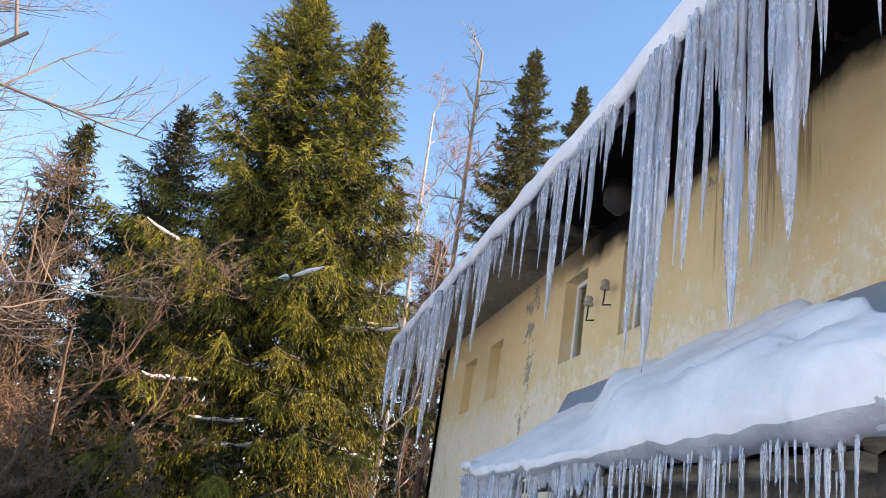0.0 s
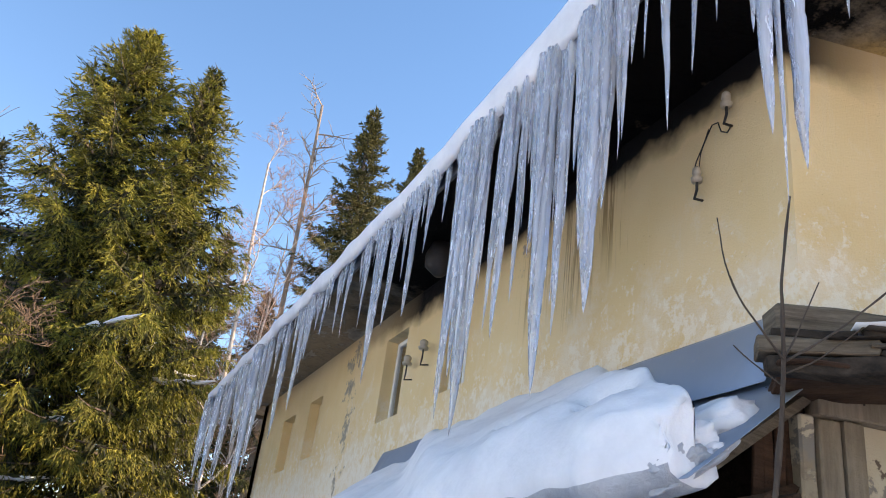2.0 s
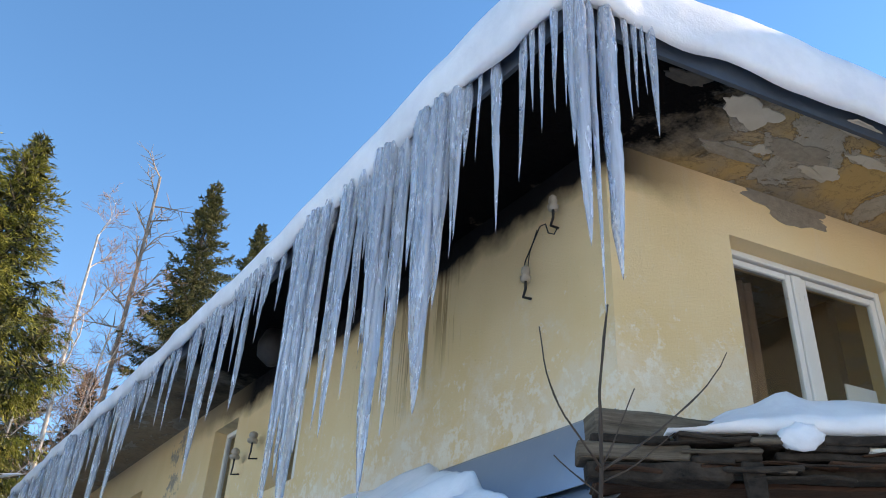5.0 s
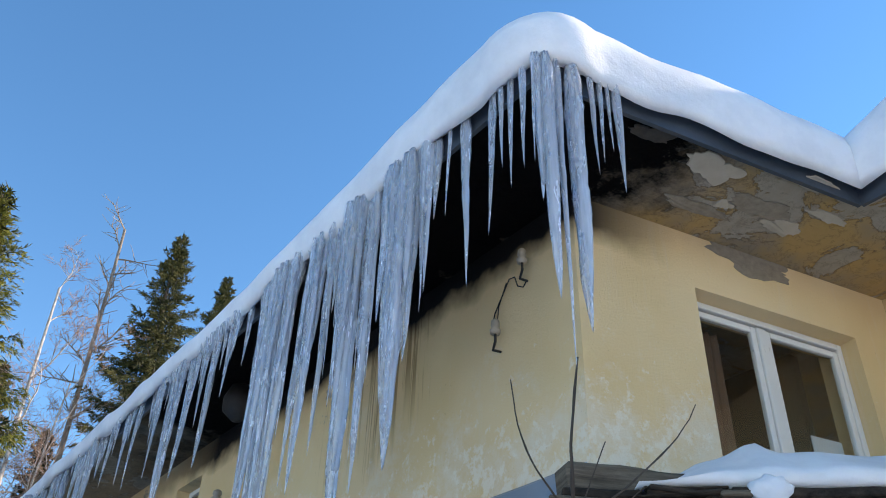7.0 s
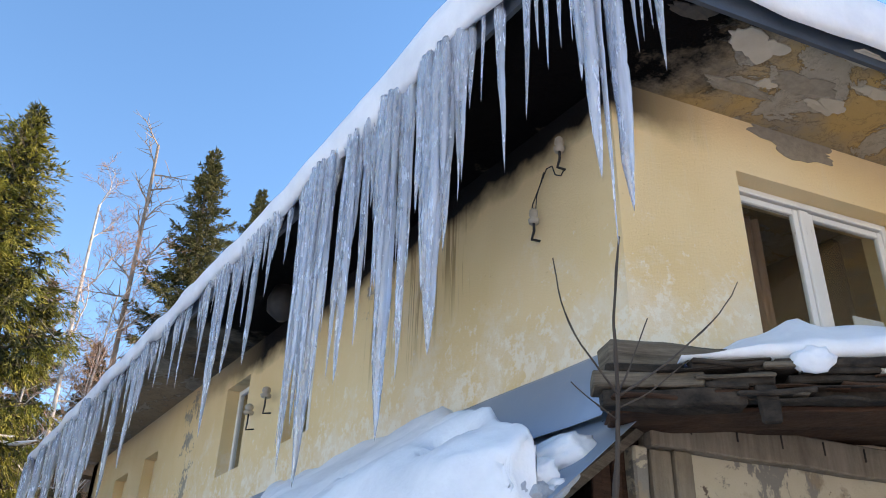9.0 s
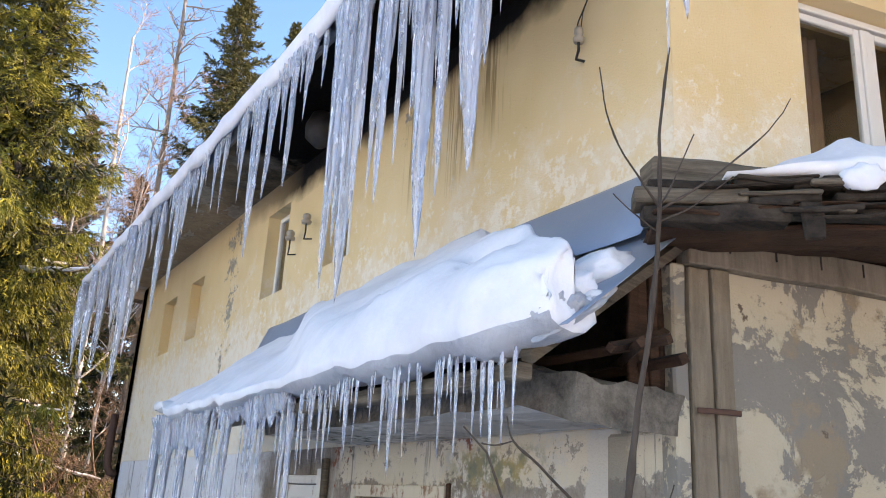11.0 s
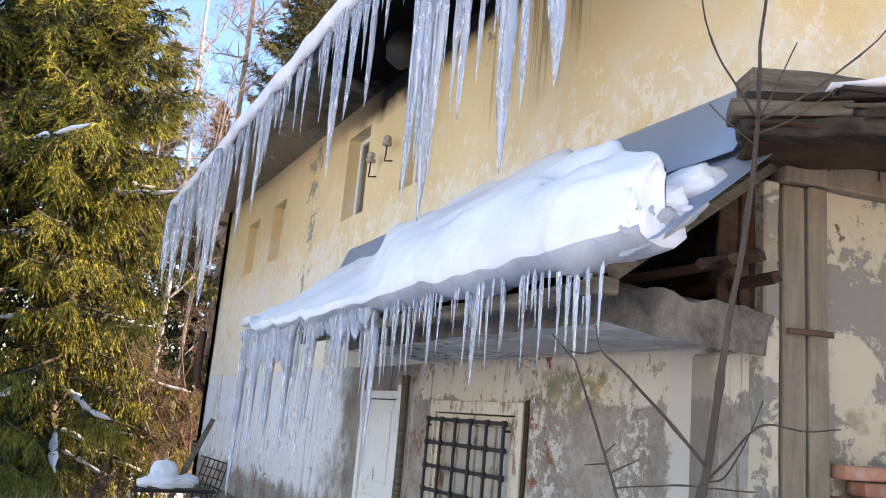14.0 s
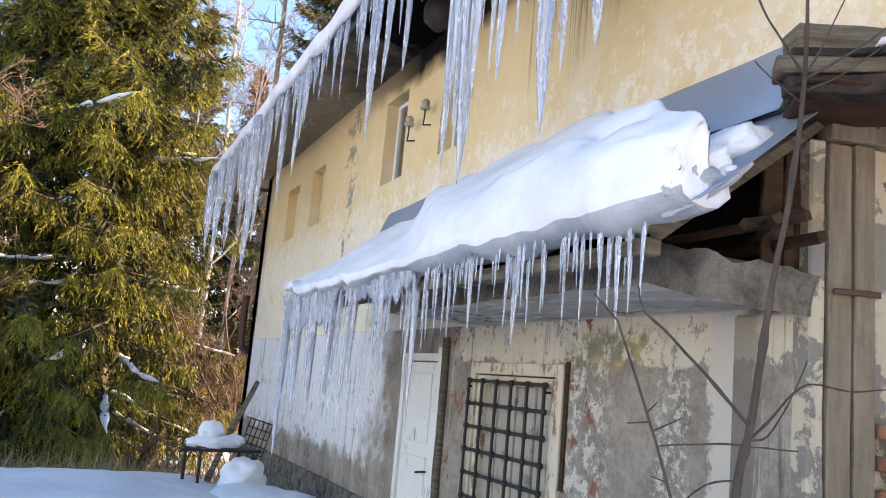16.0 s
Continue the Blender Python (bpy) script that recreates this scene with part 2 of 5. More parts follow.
def make_snow(name="snow", dirt=0.0, tint=(0.60, 0.62, 0.65)):
    m = Mat(name, 0.75)
    c = m.mix(m.ramp(m.noise(1.6, 6, 0.65), 0.35, 0.6), tint, (0.74, 0.75, 0.77))
    if dirt:
        c = m.mix(m.math('MULTIPLY', m.ramp(m.noise(7, 8, 0.75), 0.62, 0.7), dirt), c, (0.35, 0.31, 0.26))
    m.color(c)
    m.b.inputs["Subsurface Weight"].default_value = 0.25
    m.b.inputs["Subsurface Radius"].default_value = (0.03, 0.04, 0.05)
    m.b.inputs["Subsurface Scale"].default_value = 0.6
    m.bump(m.math('ADD', m.noise(5, 5, 0.55), m.math('MULTIPLY', m.noise(60, 4), 0.15)), 0.32, 0.035)
    return m.m


def make_packed():
    m = Mat("wet_packed_snow_shaded", 0.35)
    # packed snow's grey, deepened to carry the shade of downward faces
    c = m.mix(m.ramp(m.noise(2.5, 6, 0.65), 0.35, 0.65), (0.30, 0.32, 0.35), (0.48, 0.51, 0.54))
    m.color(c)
    m.b.inputs["Subsurface Weight"].default_value = 0.4
    m.b.inputs["Subsurface Radius"].default_value = (0.04, 0.06, 0.08)
    m.bump(m.math('ADD', m.noise(8, 6, 0.65), m.math('MULTIPLY', m.noise(30, 5, 0.7), 0.4)), 0.8, 0.035)
    return m.m


def make_sheet():
    m = Mat("blue_sheet_metal", 0.42, 0.35)
    c = m.mix(m.noise(1.5, 5), (0.22, 0.29, 0.38), (0.32, 0.39, 0.47))
    c = m.mix(m.math('MULTIPLY', m.ramp(m.noise(6, 7, 0.75), 0.6, 0.7), 0.35), c, (0.42, 0.40, 0.36))
    m.color(c)
    m.bump(m.noise(2.0, 3), 0.3, 0.03)
    return m.m


def make_plain(name, a, b, rough=0.6, metal=0.0, scale=8, bump=0.2):
    m = Mat(name, rough, metal)
    m.color(m.mix(m.noise(scale, 6, 0.65), a, b))
    m.bump(m.noise(scale * 4, 5), bump, 0.008)
    return m.m


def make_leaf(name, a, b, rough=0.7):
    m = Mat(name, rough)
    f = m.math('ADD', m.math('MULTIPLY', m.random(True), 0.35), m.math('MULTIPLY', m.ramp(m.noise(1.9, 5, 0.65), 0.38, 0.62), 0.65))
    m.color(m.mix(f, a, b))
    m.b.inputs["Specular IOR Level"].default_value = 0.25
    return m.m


def make_bark(name, a, b):
    m = Mat(name, 0.9)
    g = m.noise(1.0, 7, 0.7, m.stretch(14, 14, 3))
    m.color(m.mix(m.ramp(g, 0.35, 0.65), a, b))
    m.bump(g, 0.6, 0.02)
    return m.m


def make_concrete():
    m = Mat("rough_concrete", 0.92)
    c = m.mix(m.ramp(m.noise(6, 8, 0.75), 0.35, 0.65), (0.07, 0.055, 0.04), (0.30, 0.26, 0.21))
    lime = m.ramp(m.noise(1.0, 6, 0.7, m.stretch(4, 1.2, 4)), 0.5, 0.62)
    gn = m.t.nodes.new("ShaderNodeNewGeometry").outputs["Normal"]
    sx = m.t.nodes.new("ShaderNodeSeparateXYZ")
    m.link(gn, sx.inputs[0])
    under = m.ramp(sx.outputs[2], -0.3, -0.6)
    c = m.mix(m.math('MULTIPLY', m.ramp(m.noise(2, 7, 0.7), 0.3, 0.5), under), c, (0.56, 0.50, 0.42))
    c = m.mix(m.math('MULTIPLY', lime, under), c, (0.76, 0.71, 0.63))
    moss = m.math('MULTIPLY', m.ramp(m.noise(7, 7, 0.75), 0.52, 0.6), m.ramp(m.axis(1), 4.6, 6.2))
    c = m.mix(moss, c, (0.045, 0.05, 0.02))
    m.color(c)
    m.bump(m.math('ADD', m.noise(9, 8, 0.75), m.noise(35, 6, 0.7)), 0.9, 0.04)
    return m.m


def make_glass():
    m = Mat("window_glass", 0.03)
    m.color((0.9, 0.93, 0.92))
    m.b.inputs["Transmission Weight"].default_value = 1.0
    m.b.inputs["IOR"].default_value = 1.45
    return m.m


def make_brick():
    m = Mat("red_brick", 0.9)
    c = m.mix(m.random(), (0.24, 0.085, 0.05), (0.40, 0.17, 0.10))
    c = m.mix(m.math('MULTIPLY', m.ramp(m.noise(8, 7, 0.7), 0.5, 0.7), 0.5), c, (0.45, 0.40, 0.35))
    m.color(c)
    m.bump(m.noise(30, 7, 0.7), 0.6, 0.01)
    return m.m


PLASTER = make_plaster()
LOWER = make_lower_plaster()
SOFFIT = make_soffit()
ICE = make_ice()
SNOW = make_snow()
SNOW_GROUND = make_snow("ground_snow", 0.25)
PACKED_SHADED = make_packed()
SHED_PLASTER = make_shed_plaster()
SHEET = make_sheet()
CONCRETE = make_concrete()
FASCIA = make_plain("dark_blue_fascia", (0.030, 0.040, 0.055), (0.055, 0.07, 0.09), 0.5, 0.2)
OLD_WOOD = make_wood("weathered_timber", (0.045, 0.033, 0.023), (0.25, 0.20, 0.145))
ROT_WOOD = make_wood("rotten_dark_timber", (0.007, 0.005, 0.004), (0.075, 0.057, 0.042), grain=(2, 14, 14))
RED_WOOD = make_wood("reddish_timber", (0.03, 0.014, 0.008), (0.10, 0.05, 0.028))
PALE_WOOD = make_wood("pale_post_timber", (0.15, 0.117, 0.08), (0.31, 0.25, 0.183), grain=(14, 14, 1.5))
WHITE_WOOD = make_paint_wood("flaking_white_paint", (0.72, 0.71, 0.66), (0.32, 0.27, 0.21), 0.56)
CREAM_WOOD = make_paint_wood("flaking_cream_paint", (0.60, 0.52, 0.39), (0.26, 0.13, 0.07), 0.52)
BOARD_PAINT = make_paint_wood("grey_board_paint", (0.40, 0.36, 0.30), (0.17, 0.135, 0.10), 0.54)
WINDOW_WHITE = make_paint_wood("window_white_paint", (0.74, 0.72, 0.67), (0.34, 0.30, 0.25), 0.60)
IRON = make_plain("rusty_dark_iron", (0.018, 0.018, 0.02), (0.05, 0.042, 0.038), 0.65, 0.5, 14)
RUST = make_plain("rusty_pipe", (0.06, 0.028, 0.02), (0.12, 0.055, 0.035), 0.7, 0.3, 6)
CERAMIC = make_plain("dirty_porcelain", (0.16, 0.12, 0.08), (0.52, 0.45, 0.36), 0.45, 0, 10, 0.1)
GLASS = make_glass()
SKIN = make_plain("pale_old_paint", (0.34, 0.29, 0.22), (0.50, 0.45, 0.37), 0.9, 0, 6, 0.5)
BARE = make_plain("bare_mortar", (0.13, 0.105, 0.075), (0.36, 0.31, 0.24), 0.95, 0, 16, 0.9)
DARK_PAINT = make_plain("dark_paint", (0.01, 0.008, 0.007), (0.10, 0.085, 0.07), 0.95, 0, 9, 0.6)
BRICK = make_brick()
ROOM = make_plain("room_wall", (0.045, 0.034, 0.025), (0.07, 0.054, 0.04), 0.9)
CURTAIN = make_plain("brown_curtain", (0.17, 0.085, 0.05), (0.24, 0.125, 0.07), 0.9, 0, 5)
PAPER = make_plain("white_card", (0.78, 0.79, 0.80), (0.84, 0.85, 0.86), 0.7)
BARK = make_bark("spruce_bark", (0.06, 0.045, 0.035), (0.14, 0.11, 0.085))
BIRCH = make_bark("birch_bark", (0.62, 0.58, 0.53), (0.22, 0.19, 0.17))
TWIG = make_bark("brown_twigs", (0.08, 0.052, 0.034), (0.20, 0.135, 0.088))
TWIG_RED = make_bark("reddish_twigs", (0.20, 0.115, 0.075), (0.30, 0.19, 0.13))
TWIG_PALE = make_bark("pale_twigs", (0.15, 0.12, 0.095), (0.27, 0.225, 0.185))
SAPLING = make_bark("sapling_bark", (0.045, 0.030, 0.021), (0.09, 0.064, 0.046))
# wide colour range imitates shaded and sunlit clumps of the crown
NEEDLE = make_leaf("spruce_needles", (0.014, 0.024, 0.008), (0.28, 0.26, 0.034))
# darker copy of the needles, for shade inside crowns and on trees behind
NEEDLE_SHADED = make_leaf("shaded_needles", (0.010, 0.016, 0.008), (0.05, 0.052, 0.014))
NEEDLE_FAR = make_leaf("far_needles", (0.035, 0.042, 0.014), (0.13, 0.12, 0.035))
GRASS = make_leaf("dry_grass", (0.20, 0.14, 0.07), (0.34, 0.25, 0.13))


# ---- mesh helpers ----
def mesh_object(name, bm, material, parent=None, smooth=False):
    me = bpy.data.meshes.new(name)
    bmesh.ops.recalc_face_normals(bm, faces=bm.faces)
    bm.to_mesh(me)
    bm.free()
    me.materials.append(material)
    if smooth:
        me.polygons.foreach_set("use_smooth", [True] * len(me.polygons))
    ob = new(name, me)
    ob.parent = parent
    return ob


def part(name, bm, material, parent, label="", smooth=False):
    return tagged(mesh_object(name, bm, material, parent, smooth), label)


def raw_object(name, verts, faces, material, parent=None, smooth=False):
    me = bpy.data.meshes.new(name)
    me.from_pydata(verts, [], faces)
    me.materials.append(material)
    if smooth:
        me.polygons.foreach_set("use_smooth", [True] * len(me.polygons))
    ob = new(name, me)
    ob.parent = parent
    return ob


def thing(name, label, category, at=(0, 0, 0), group="", kind=""):
    ob = new(name)
    ob.location = at
    ob.empty_display_size = 0.1
    return tagged(ob, label, category, group, kind)


def box(bm, x0, x1, y0, y1, z0, z1, bevel=0.0, jitter=0.0, m=None, cuts=0, seed=0):
    """An axis-aligned box with softened, slightly uneven edges, added to bm."""
    t = bmesh.new()
    bmesh.ops.create_cube(t, size=1.0, matrix=Matrix.Translation(((x0 + x1) / 2, (y0 + y1) / 2, (z0 + z1) / 2)) @ Matrix.Diagonal((x1 - x0, y1 - y0, z1 - z0, 1)))
    if bevel:
        bmesh.ops.bevel(t, geom=list(t.edges), offset=bevel, segments=1, affect='EDGES')
    if cuts:
        ax = max(range(3), key=lambda k: (x1 - x0, y1 - y0, z1 - z0)[k])
        ln = [e for e in t.edges if abs((e.verts[0].co - e.verts[1].co)[ax]) > 0.6 * (x1 - x0, y1 - y0, z1 - z0)[ax]]
        bmesh.ops.subdivide_edges(t, edges=ln, cuts=cuts)
    if jitter:
        for v in t.verts:
            v.co += jitter * noise.noise_vector(v.co * 4.0 + Vector((seed, 0, 0)))
    if m is not None:
        bmesh.ops.transform(t, matrix=m, verts=t.verts)
    me = bpy.data.meshes.new("tmp")
    t.to_mesh(me)
    t.free()
    bm.from_mesh(me)
    bpy.data.meshes.remove(me)
    return bm


def new_box(*a, **k):
    return box(bmesh.new(), *a, **k)


def tube(bm, pts, radii, sides=8, cap=True):
    """A tube along points, added to bm."""
    pts = [Vector(p) for p in pts]
    rings = []
    ref = Vector((0.31, 0.2, 0.93))
    for i, p in enumerate(pts):
        d = (pts[min(i + 1, len(pts) - 1)] - pts[max(i - 1, 0)]).normalized()
        a = d.cross(ref)
        if a.length < 1e-3:
            a = d.cross(Vector((1, 0, 0)))
        a.normalize()
        b = d.cross(a)
        r = radii[i] if isinstance(radii, (list, tuple)) else radii
        rings.append([bm.verts.new(p + r * (math.cos(2 * math.pi * k / sides) * a + math.sin(2 * math.pi * k / sides) * b)) for k in range(sides)])
    for A, B in zip(rings, rings[1:]):
        for k in range(sides):
            bm.faces.new((A[k], A[(k + 1) % sides], B[(k + 1) % sides], B[k]))
    if cap:
        bm.faces.new(rings[0][::-1])
        bm.faces.new(rings[-1])
    return bm


def wall(name, origin, ang, length, z0, z1, thick, holes, material, label, back=None):
    """A wall with openings that go through it; its outer face runs from origin at the angle ang, its inside lies to the left of that way."""
    us = sorted({0.0, length, *[h[0] for h in holes], *[h[1] for h in holes]})
    zs = sorted({z0, z1, *[h[2] for h in holes], *[h[3] for h in holes]})

    def solid(i, k):
        if not (0 <= i < len(us) - 1 and 0 <= k < len(zs) - 1):
            return False
        u, z = (us[i] + us[i + 1]) / 2, (zs[k] + zs[k + 1]) / 2
        return not any(a < u < b and c < z < d for a, b, c, d in holes)

    bm = bmesh.new()
    vs = {}
    ca, sa = math.cos(ang), math.sin(ang)

    def v(i, k, s):
        if (i, k, s) not in vs:
            vs[i, k, s] = bm.verts.new((origin[0] + us[i] * ca - s * thick * sa, origin[1] + us[i] * sa + s * thick * ca, zs[k]))
        return vs[i, k, s]

    for i in range(len(us) - 1):
        for k in range(len(zs) - 1):
            if not solid(i, k):
                continue
            for s in (0, 1):
                bm.faces.new((v(i, k, s), v(i + 1, k, s), v(i + 1, k + 1, s), v(i, k + 1, s)))
            for di, dk, q in ((-1, 0, ((i, k), (i, k + 1))), (1, 0, ((i + 1, k), (i + 1, k + 1))), (0, -1, ((i, k), (i + 1, k))), (0, 1, ((i, k + 1), (i + 1, k + 1)))):
                if not solid(i + di, k + dk):
                    (a, b), (c, d) = q
                    bm.faces.new((v(a, b, 0), v(c, d, 0), v(c, d, 1), v(a, b, 1)))
    return tagged(mesh_object(name, bm, material), label, "wall", kind="structure")


# ---- the house ----
XW, YC, YF = 3.5, 3.08, 17.5           # long wall's face, near corner, far end
SOF = 5.50                             # soffit
ANG = radians(-11.5)                   # the gable wall's way from the corner
UR = Vector((math.cos(ANG), math.sin(ANG), 0))
NR = Vector((-UR.y, UR.x, 0))          # into the house
CORNER = Vector((XW, YC, 0))
EX = 2.5                               # eave line of the long side
E0 = Vector((2.5, 2.35, 0))            # eave corner
INNER = CORNER + 3.05 * UR             # where the wing meets the gable wall

# long wall, upper storey (runs from the far end to the corner)
L0 = YF - YC


def on_long(y):
    return YF - y


upper_holes = [(on_long(a), on_long(b), c, d) for a, b, c, d in
               ((15.44, 14.60, 3.88, 4.86), (13.70, 12.97, 3.92, 4.90), (10.14, 9.36, 3.98, 5.12), (8.28, 7.50, 4.00, 5.10), (13.34, 11.94, 2.22, 2.62))]
wall("wall_upper", (XW, YF), radians(-90), L0, 2.06, 5.62, 0.38, upper_holes, PLASTER, "flaking yellow plaster wall, black just below the eave")
lower_holes = [(on_long(8.62), on_long(7.68), -0.30, 1.78), (on_long(6.86), on_long(5.42), 0.10, 1.66)]
wall("wall_lower", (XW, YF), radians(-90), L0, -0.9, 2.056, 0.38, lower_holes, LOWER, "decayed grey plaster wall with flaking limewash and bare brick")
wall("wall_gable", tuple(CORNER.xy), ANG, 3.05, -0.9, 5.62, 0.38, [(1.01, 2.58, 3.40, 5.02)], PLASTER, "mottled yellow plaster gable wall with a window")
WA = radians(-92)
wall("wall_wing", tuple((INNER - 0.002 * NR).xy), WA, 5.0, -0.9, 5.62, 0.38, [], PLASTER, "yellow plaster wall of the projecting wing")
wall("wall_end", (XW + 9.0, YF + 0.002), radians(180), 9.0, -0.9, 5.62, 0.38, [], PLASTER, "yellow plaster end wall scorched by fire")
wall("wall_back", (XW + 9.0, -2.0), radians(90), YF + 2.0, -0.9, 5.62, 0.3, [], PLASTER, "plain plaster back wall of the house")
wall("wall_wing_front", (INNER.x - 0.15, -2.3), 0.0, 5.9, -0.9, 5.62, 0.3, [], PLASTER, "plain plaster front wall of the wing")

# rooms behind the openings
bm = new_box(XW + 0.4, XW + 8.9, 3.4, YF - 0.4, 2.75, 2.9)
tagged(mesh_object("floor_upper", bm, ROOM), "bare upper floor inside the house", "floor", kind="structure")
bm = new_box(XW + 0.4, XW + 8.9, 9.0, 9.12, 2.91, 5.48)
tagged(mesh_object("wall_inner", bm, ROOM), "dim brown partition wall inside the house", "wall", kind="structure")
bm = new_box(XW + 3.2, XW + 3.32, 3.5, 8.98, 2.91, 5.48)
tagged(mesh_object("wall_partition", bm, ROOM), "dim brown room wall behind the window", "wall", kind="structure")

# soffit: one sheet under the eaves and over the rooms
FAR = YF + 1.0
W0 = E0 + 2.62 * (Vector((4.98, 1.85, 0)) - E0).normalized()      # inner corner of the eaves
W1 = Vector((W0.x - 0.12, -3.0, 0))
bm = bmesh.new()
for outline in ([(EX + 0.03, FAR), (E0.x + 0.03, E0.y + 0.03), (W0.x, W0.y + 0.03), (XW + 10, W0.y + 0.03), (XW + 10, FAR)],
                [(W0.x + 0.03, W0.y + 0.03), (W1.x + 0.03, W1.y), (XW + 10, W1.y), (XW + 10, W0.y + 0.03)]):
    lo = [bm.verts.new((x, y, SOF)) for x, y in outline]
    hi = [bm.verts.new((x, y, SOF + 0.1)) for x, y in outline]
    bm.faces.new(lo)
    bm.faces.new(hi[::-1])
    for i in range(len(lo)):
        j = (i + 1) % len(lo)
        bm.faces.new((lo[i], lo[j], hi[j], hi[i]))
tagged(mesh_object("ceiling", bm, SOFFIT), "peeling soffit under the eaves, black along the long side", "soffit", kind="structure")


def plate(name, label, material, centre, ax, ay, thick, rx, ry, seed):
    """A thin ragged plate: centre, the two ways in its plane, its depth and half sizes."""
    bm = bmesh.new()
    centre, ax, ay, thick = Vector(centre), Vector(ax), Vector(ay), Vector(thick)
    low, top = [], []
    n = 40
    for k in range(n):
        a = 2 * math.pi * k / n
        d = Vector((math.cos(a), math.sin(a), seed))
        r = 1 + 0.55 * noise.noise(d * 1.3) + 0.3 * noise.noise(d * 3.7) + 0.12 * noise.noise(d * 9)
        q = centre + ax * (rx * r * math.cos(a)) + ay * (ry * r * math.sin(a))
        low.append(bm.verts.new(q))
        top.append(bm.verts.new(q + thick * (1 + noise.noise(d * 2.2))))
    bm.faces.new(low[::-1]), bm.faces.new(top)
    for k in range(n):
        j = (k + 1) % n
        bm.faces.new((low[k], low[j], top[j], top[k]))
    return tagged(mesh_object(name, bm, material), label, "plaster", kind="structure")


GW = UR.copy()
GN = Vector((UR.y, -UR.x, 0))
for k, (x, y, rx, ry, mt) in enumerate(((4.03, 2.26, 0.20, 0.12, SKIN), (4.42, 2.48, 0.07, 0.05, SKIN), (5.10, 2.10, 0.16, 0.05, SKIN), (4.70, 1.94, 0.24, 0.05, SKIN), (4.66, 2.34, 0.30, 0.10, BARE), (4.30, 2.62, 0.30, 0.05, BARE), (4.95, 2.38, 0.16, 0.07, SKIN), (3.45, 2.30, 0.16, 0.06, DARK_PAINT))):
    plate("trim_flake", "curled flake of old paint on the soffit", mt, (x, y, SOF - 0.001), UR, (-UR.y, UR.x, 0), (0, 0, -0.010), rx, ry, 3 + 2.7 * k)
p = CORNER + 1.66 * UR
plate("trim_patch", "rough bare mortar patch above the window", BARE, (p.x, p.y, 5.43), UR, (0, 0, 1), 0.008 * GN, 0.38, 0.12, 41.0)


def strip(name, a, b, z0, z1, thick, material, label, category="trim"):
    """An upright board from a to b in plan."""
    a, b = Vector(a), Vector(b)
    d = (b - a).normalized()
    n = Vector((-d.y, d.x, 0)) * thick
    bm = bmesh.new()
    q = [a, b, b + n, a + n]
    lo = [bm.verts.new((p.x, p.y, z0)) for p in q]
    hi = [bm.verts.new((p.x, p.y, z1)) for p in q]
    bm.faces.new(lo), bm.faces.new(hi)
    for i in range(4):
        j = (i + 1) % 4
        bm.faces.new((lo[i], lo[j], hi[j], hi[i]))
    return tagged(mesh_object(name, bm, material), label, category, kind="structure")


strip("fascia_long", (EX, FAR, 0), (E0.x, E0.y, 0), 5.42, 5.63, 0.03, FASCIA, "dark blue metal fascia along the eave")
strip("fascia_gable", E0, W0, 5.42, 5.63, 0.03, FASCIA, "dark blue metal fascia along the gable eave")
strip("fascia_wing", W0, W1, 5.42, 5.63, 0.03, FASCIA, "dark blue metal fascia of the wing eave")
strip("fascia_end", (XW + 10, FAR - 0.03, 0), (EX + 0.035, FAR - 0.03, 0), 5.42, 5.63, 0.03, OLD_WOOD, "weathered timber barge board at the far eave")


# snow on the roof
def roof_rim():
    """Points along the eaves and the way inwards at each."""
    rim = [Vector((EX, FAR + 0.0, 0))]
    n1 = 130
    turn = 0.42
    ya = E0.y + turn
    for i in range(1, n1 + 1):
        rim.append(Vector((EX, FAR + (ya - FAR) * i / n1, 0)))
    gdir = (W0 - E0).normalized()
    c0, c2 = Vector((EX, ya, 0)), E0 + gdir * turn
    nc_ = 10
    for i in range(1, nc_ + 1):
        f = i / nc_
        rim.append((1 - f) ** 2 * c0 + 2 * f * (1 - f) * E0 + f * f * c2)
    n2 = 26
    for i in range(1, n2 + 1):
        rim.append(c2 + (W0 - c2) * i / n2)
    n3 = 24
    for i in range(1, n3 + 1):
        rim.append(W0 + (W1 - W0) * i / n3)
    # smooth inward ways
    gd = (W0 - E0).normalized()
    na, nb, nc = Vector((1, 0, 0)), Vector((-gd.y, gd.x, 0)), Vector((1, 0, 0))
    ways = []
    for k, p in enumerate(rim):
        if k <= n1:
            ways.append(na.copy())
        elif k <= n1 + nc_:
            f = (k - n1) / nc_
            w = na * (1 - f) + nb * f
            ways.append(w * (1 + 0.6 * 4 * f * (1 - f) * 0.5))
        elif k < n1 + nc_ + n2:
            ways.append(nb.copy())
        elif k == n1 + nc_ + n2:
            ways.append(Vector((1, (1 - nb.x) / nb.y, 0)))
        else:
            ways.append(nc.copy())
    return rim, ways, n1, n2, n3


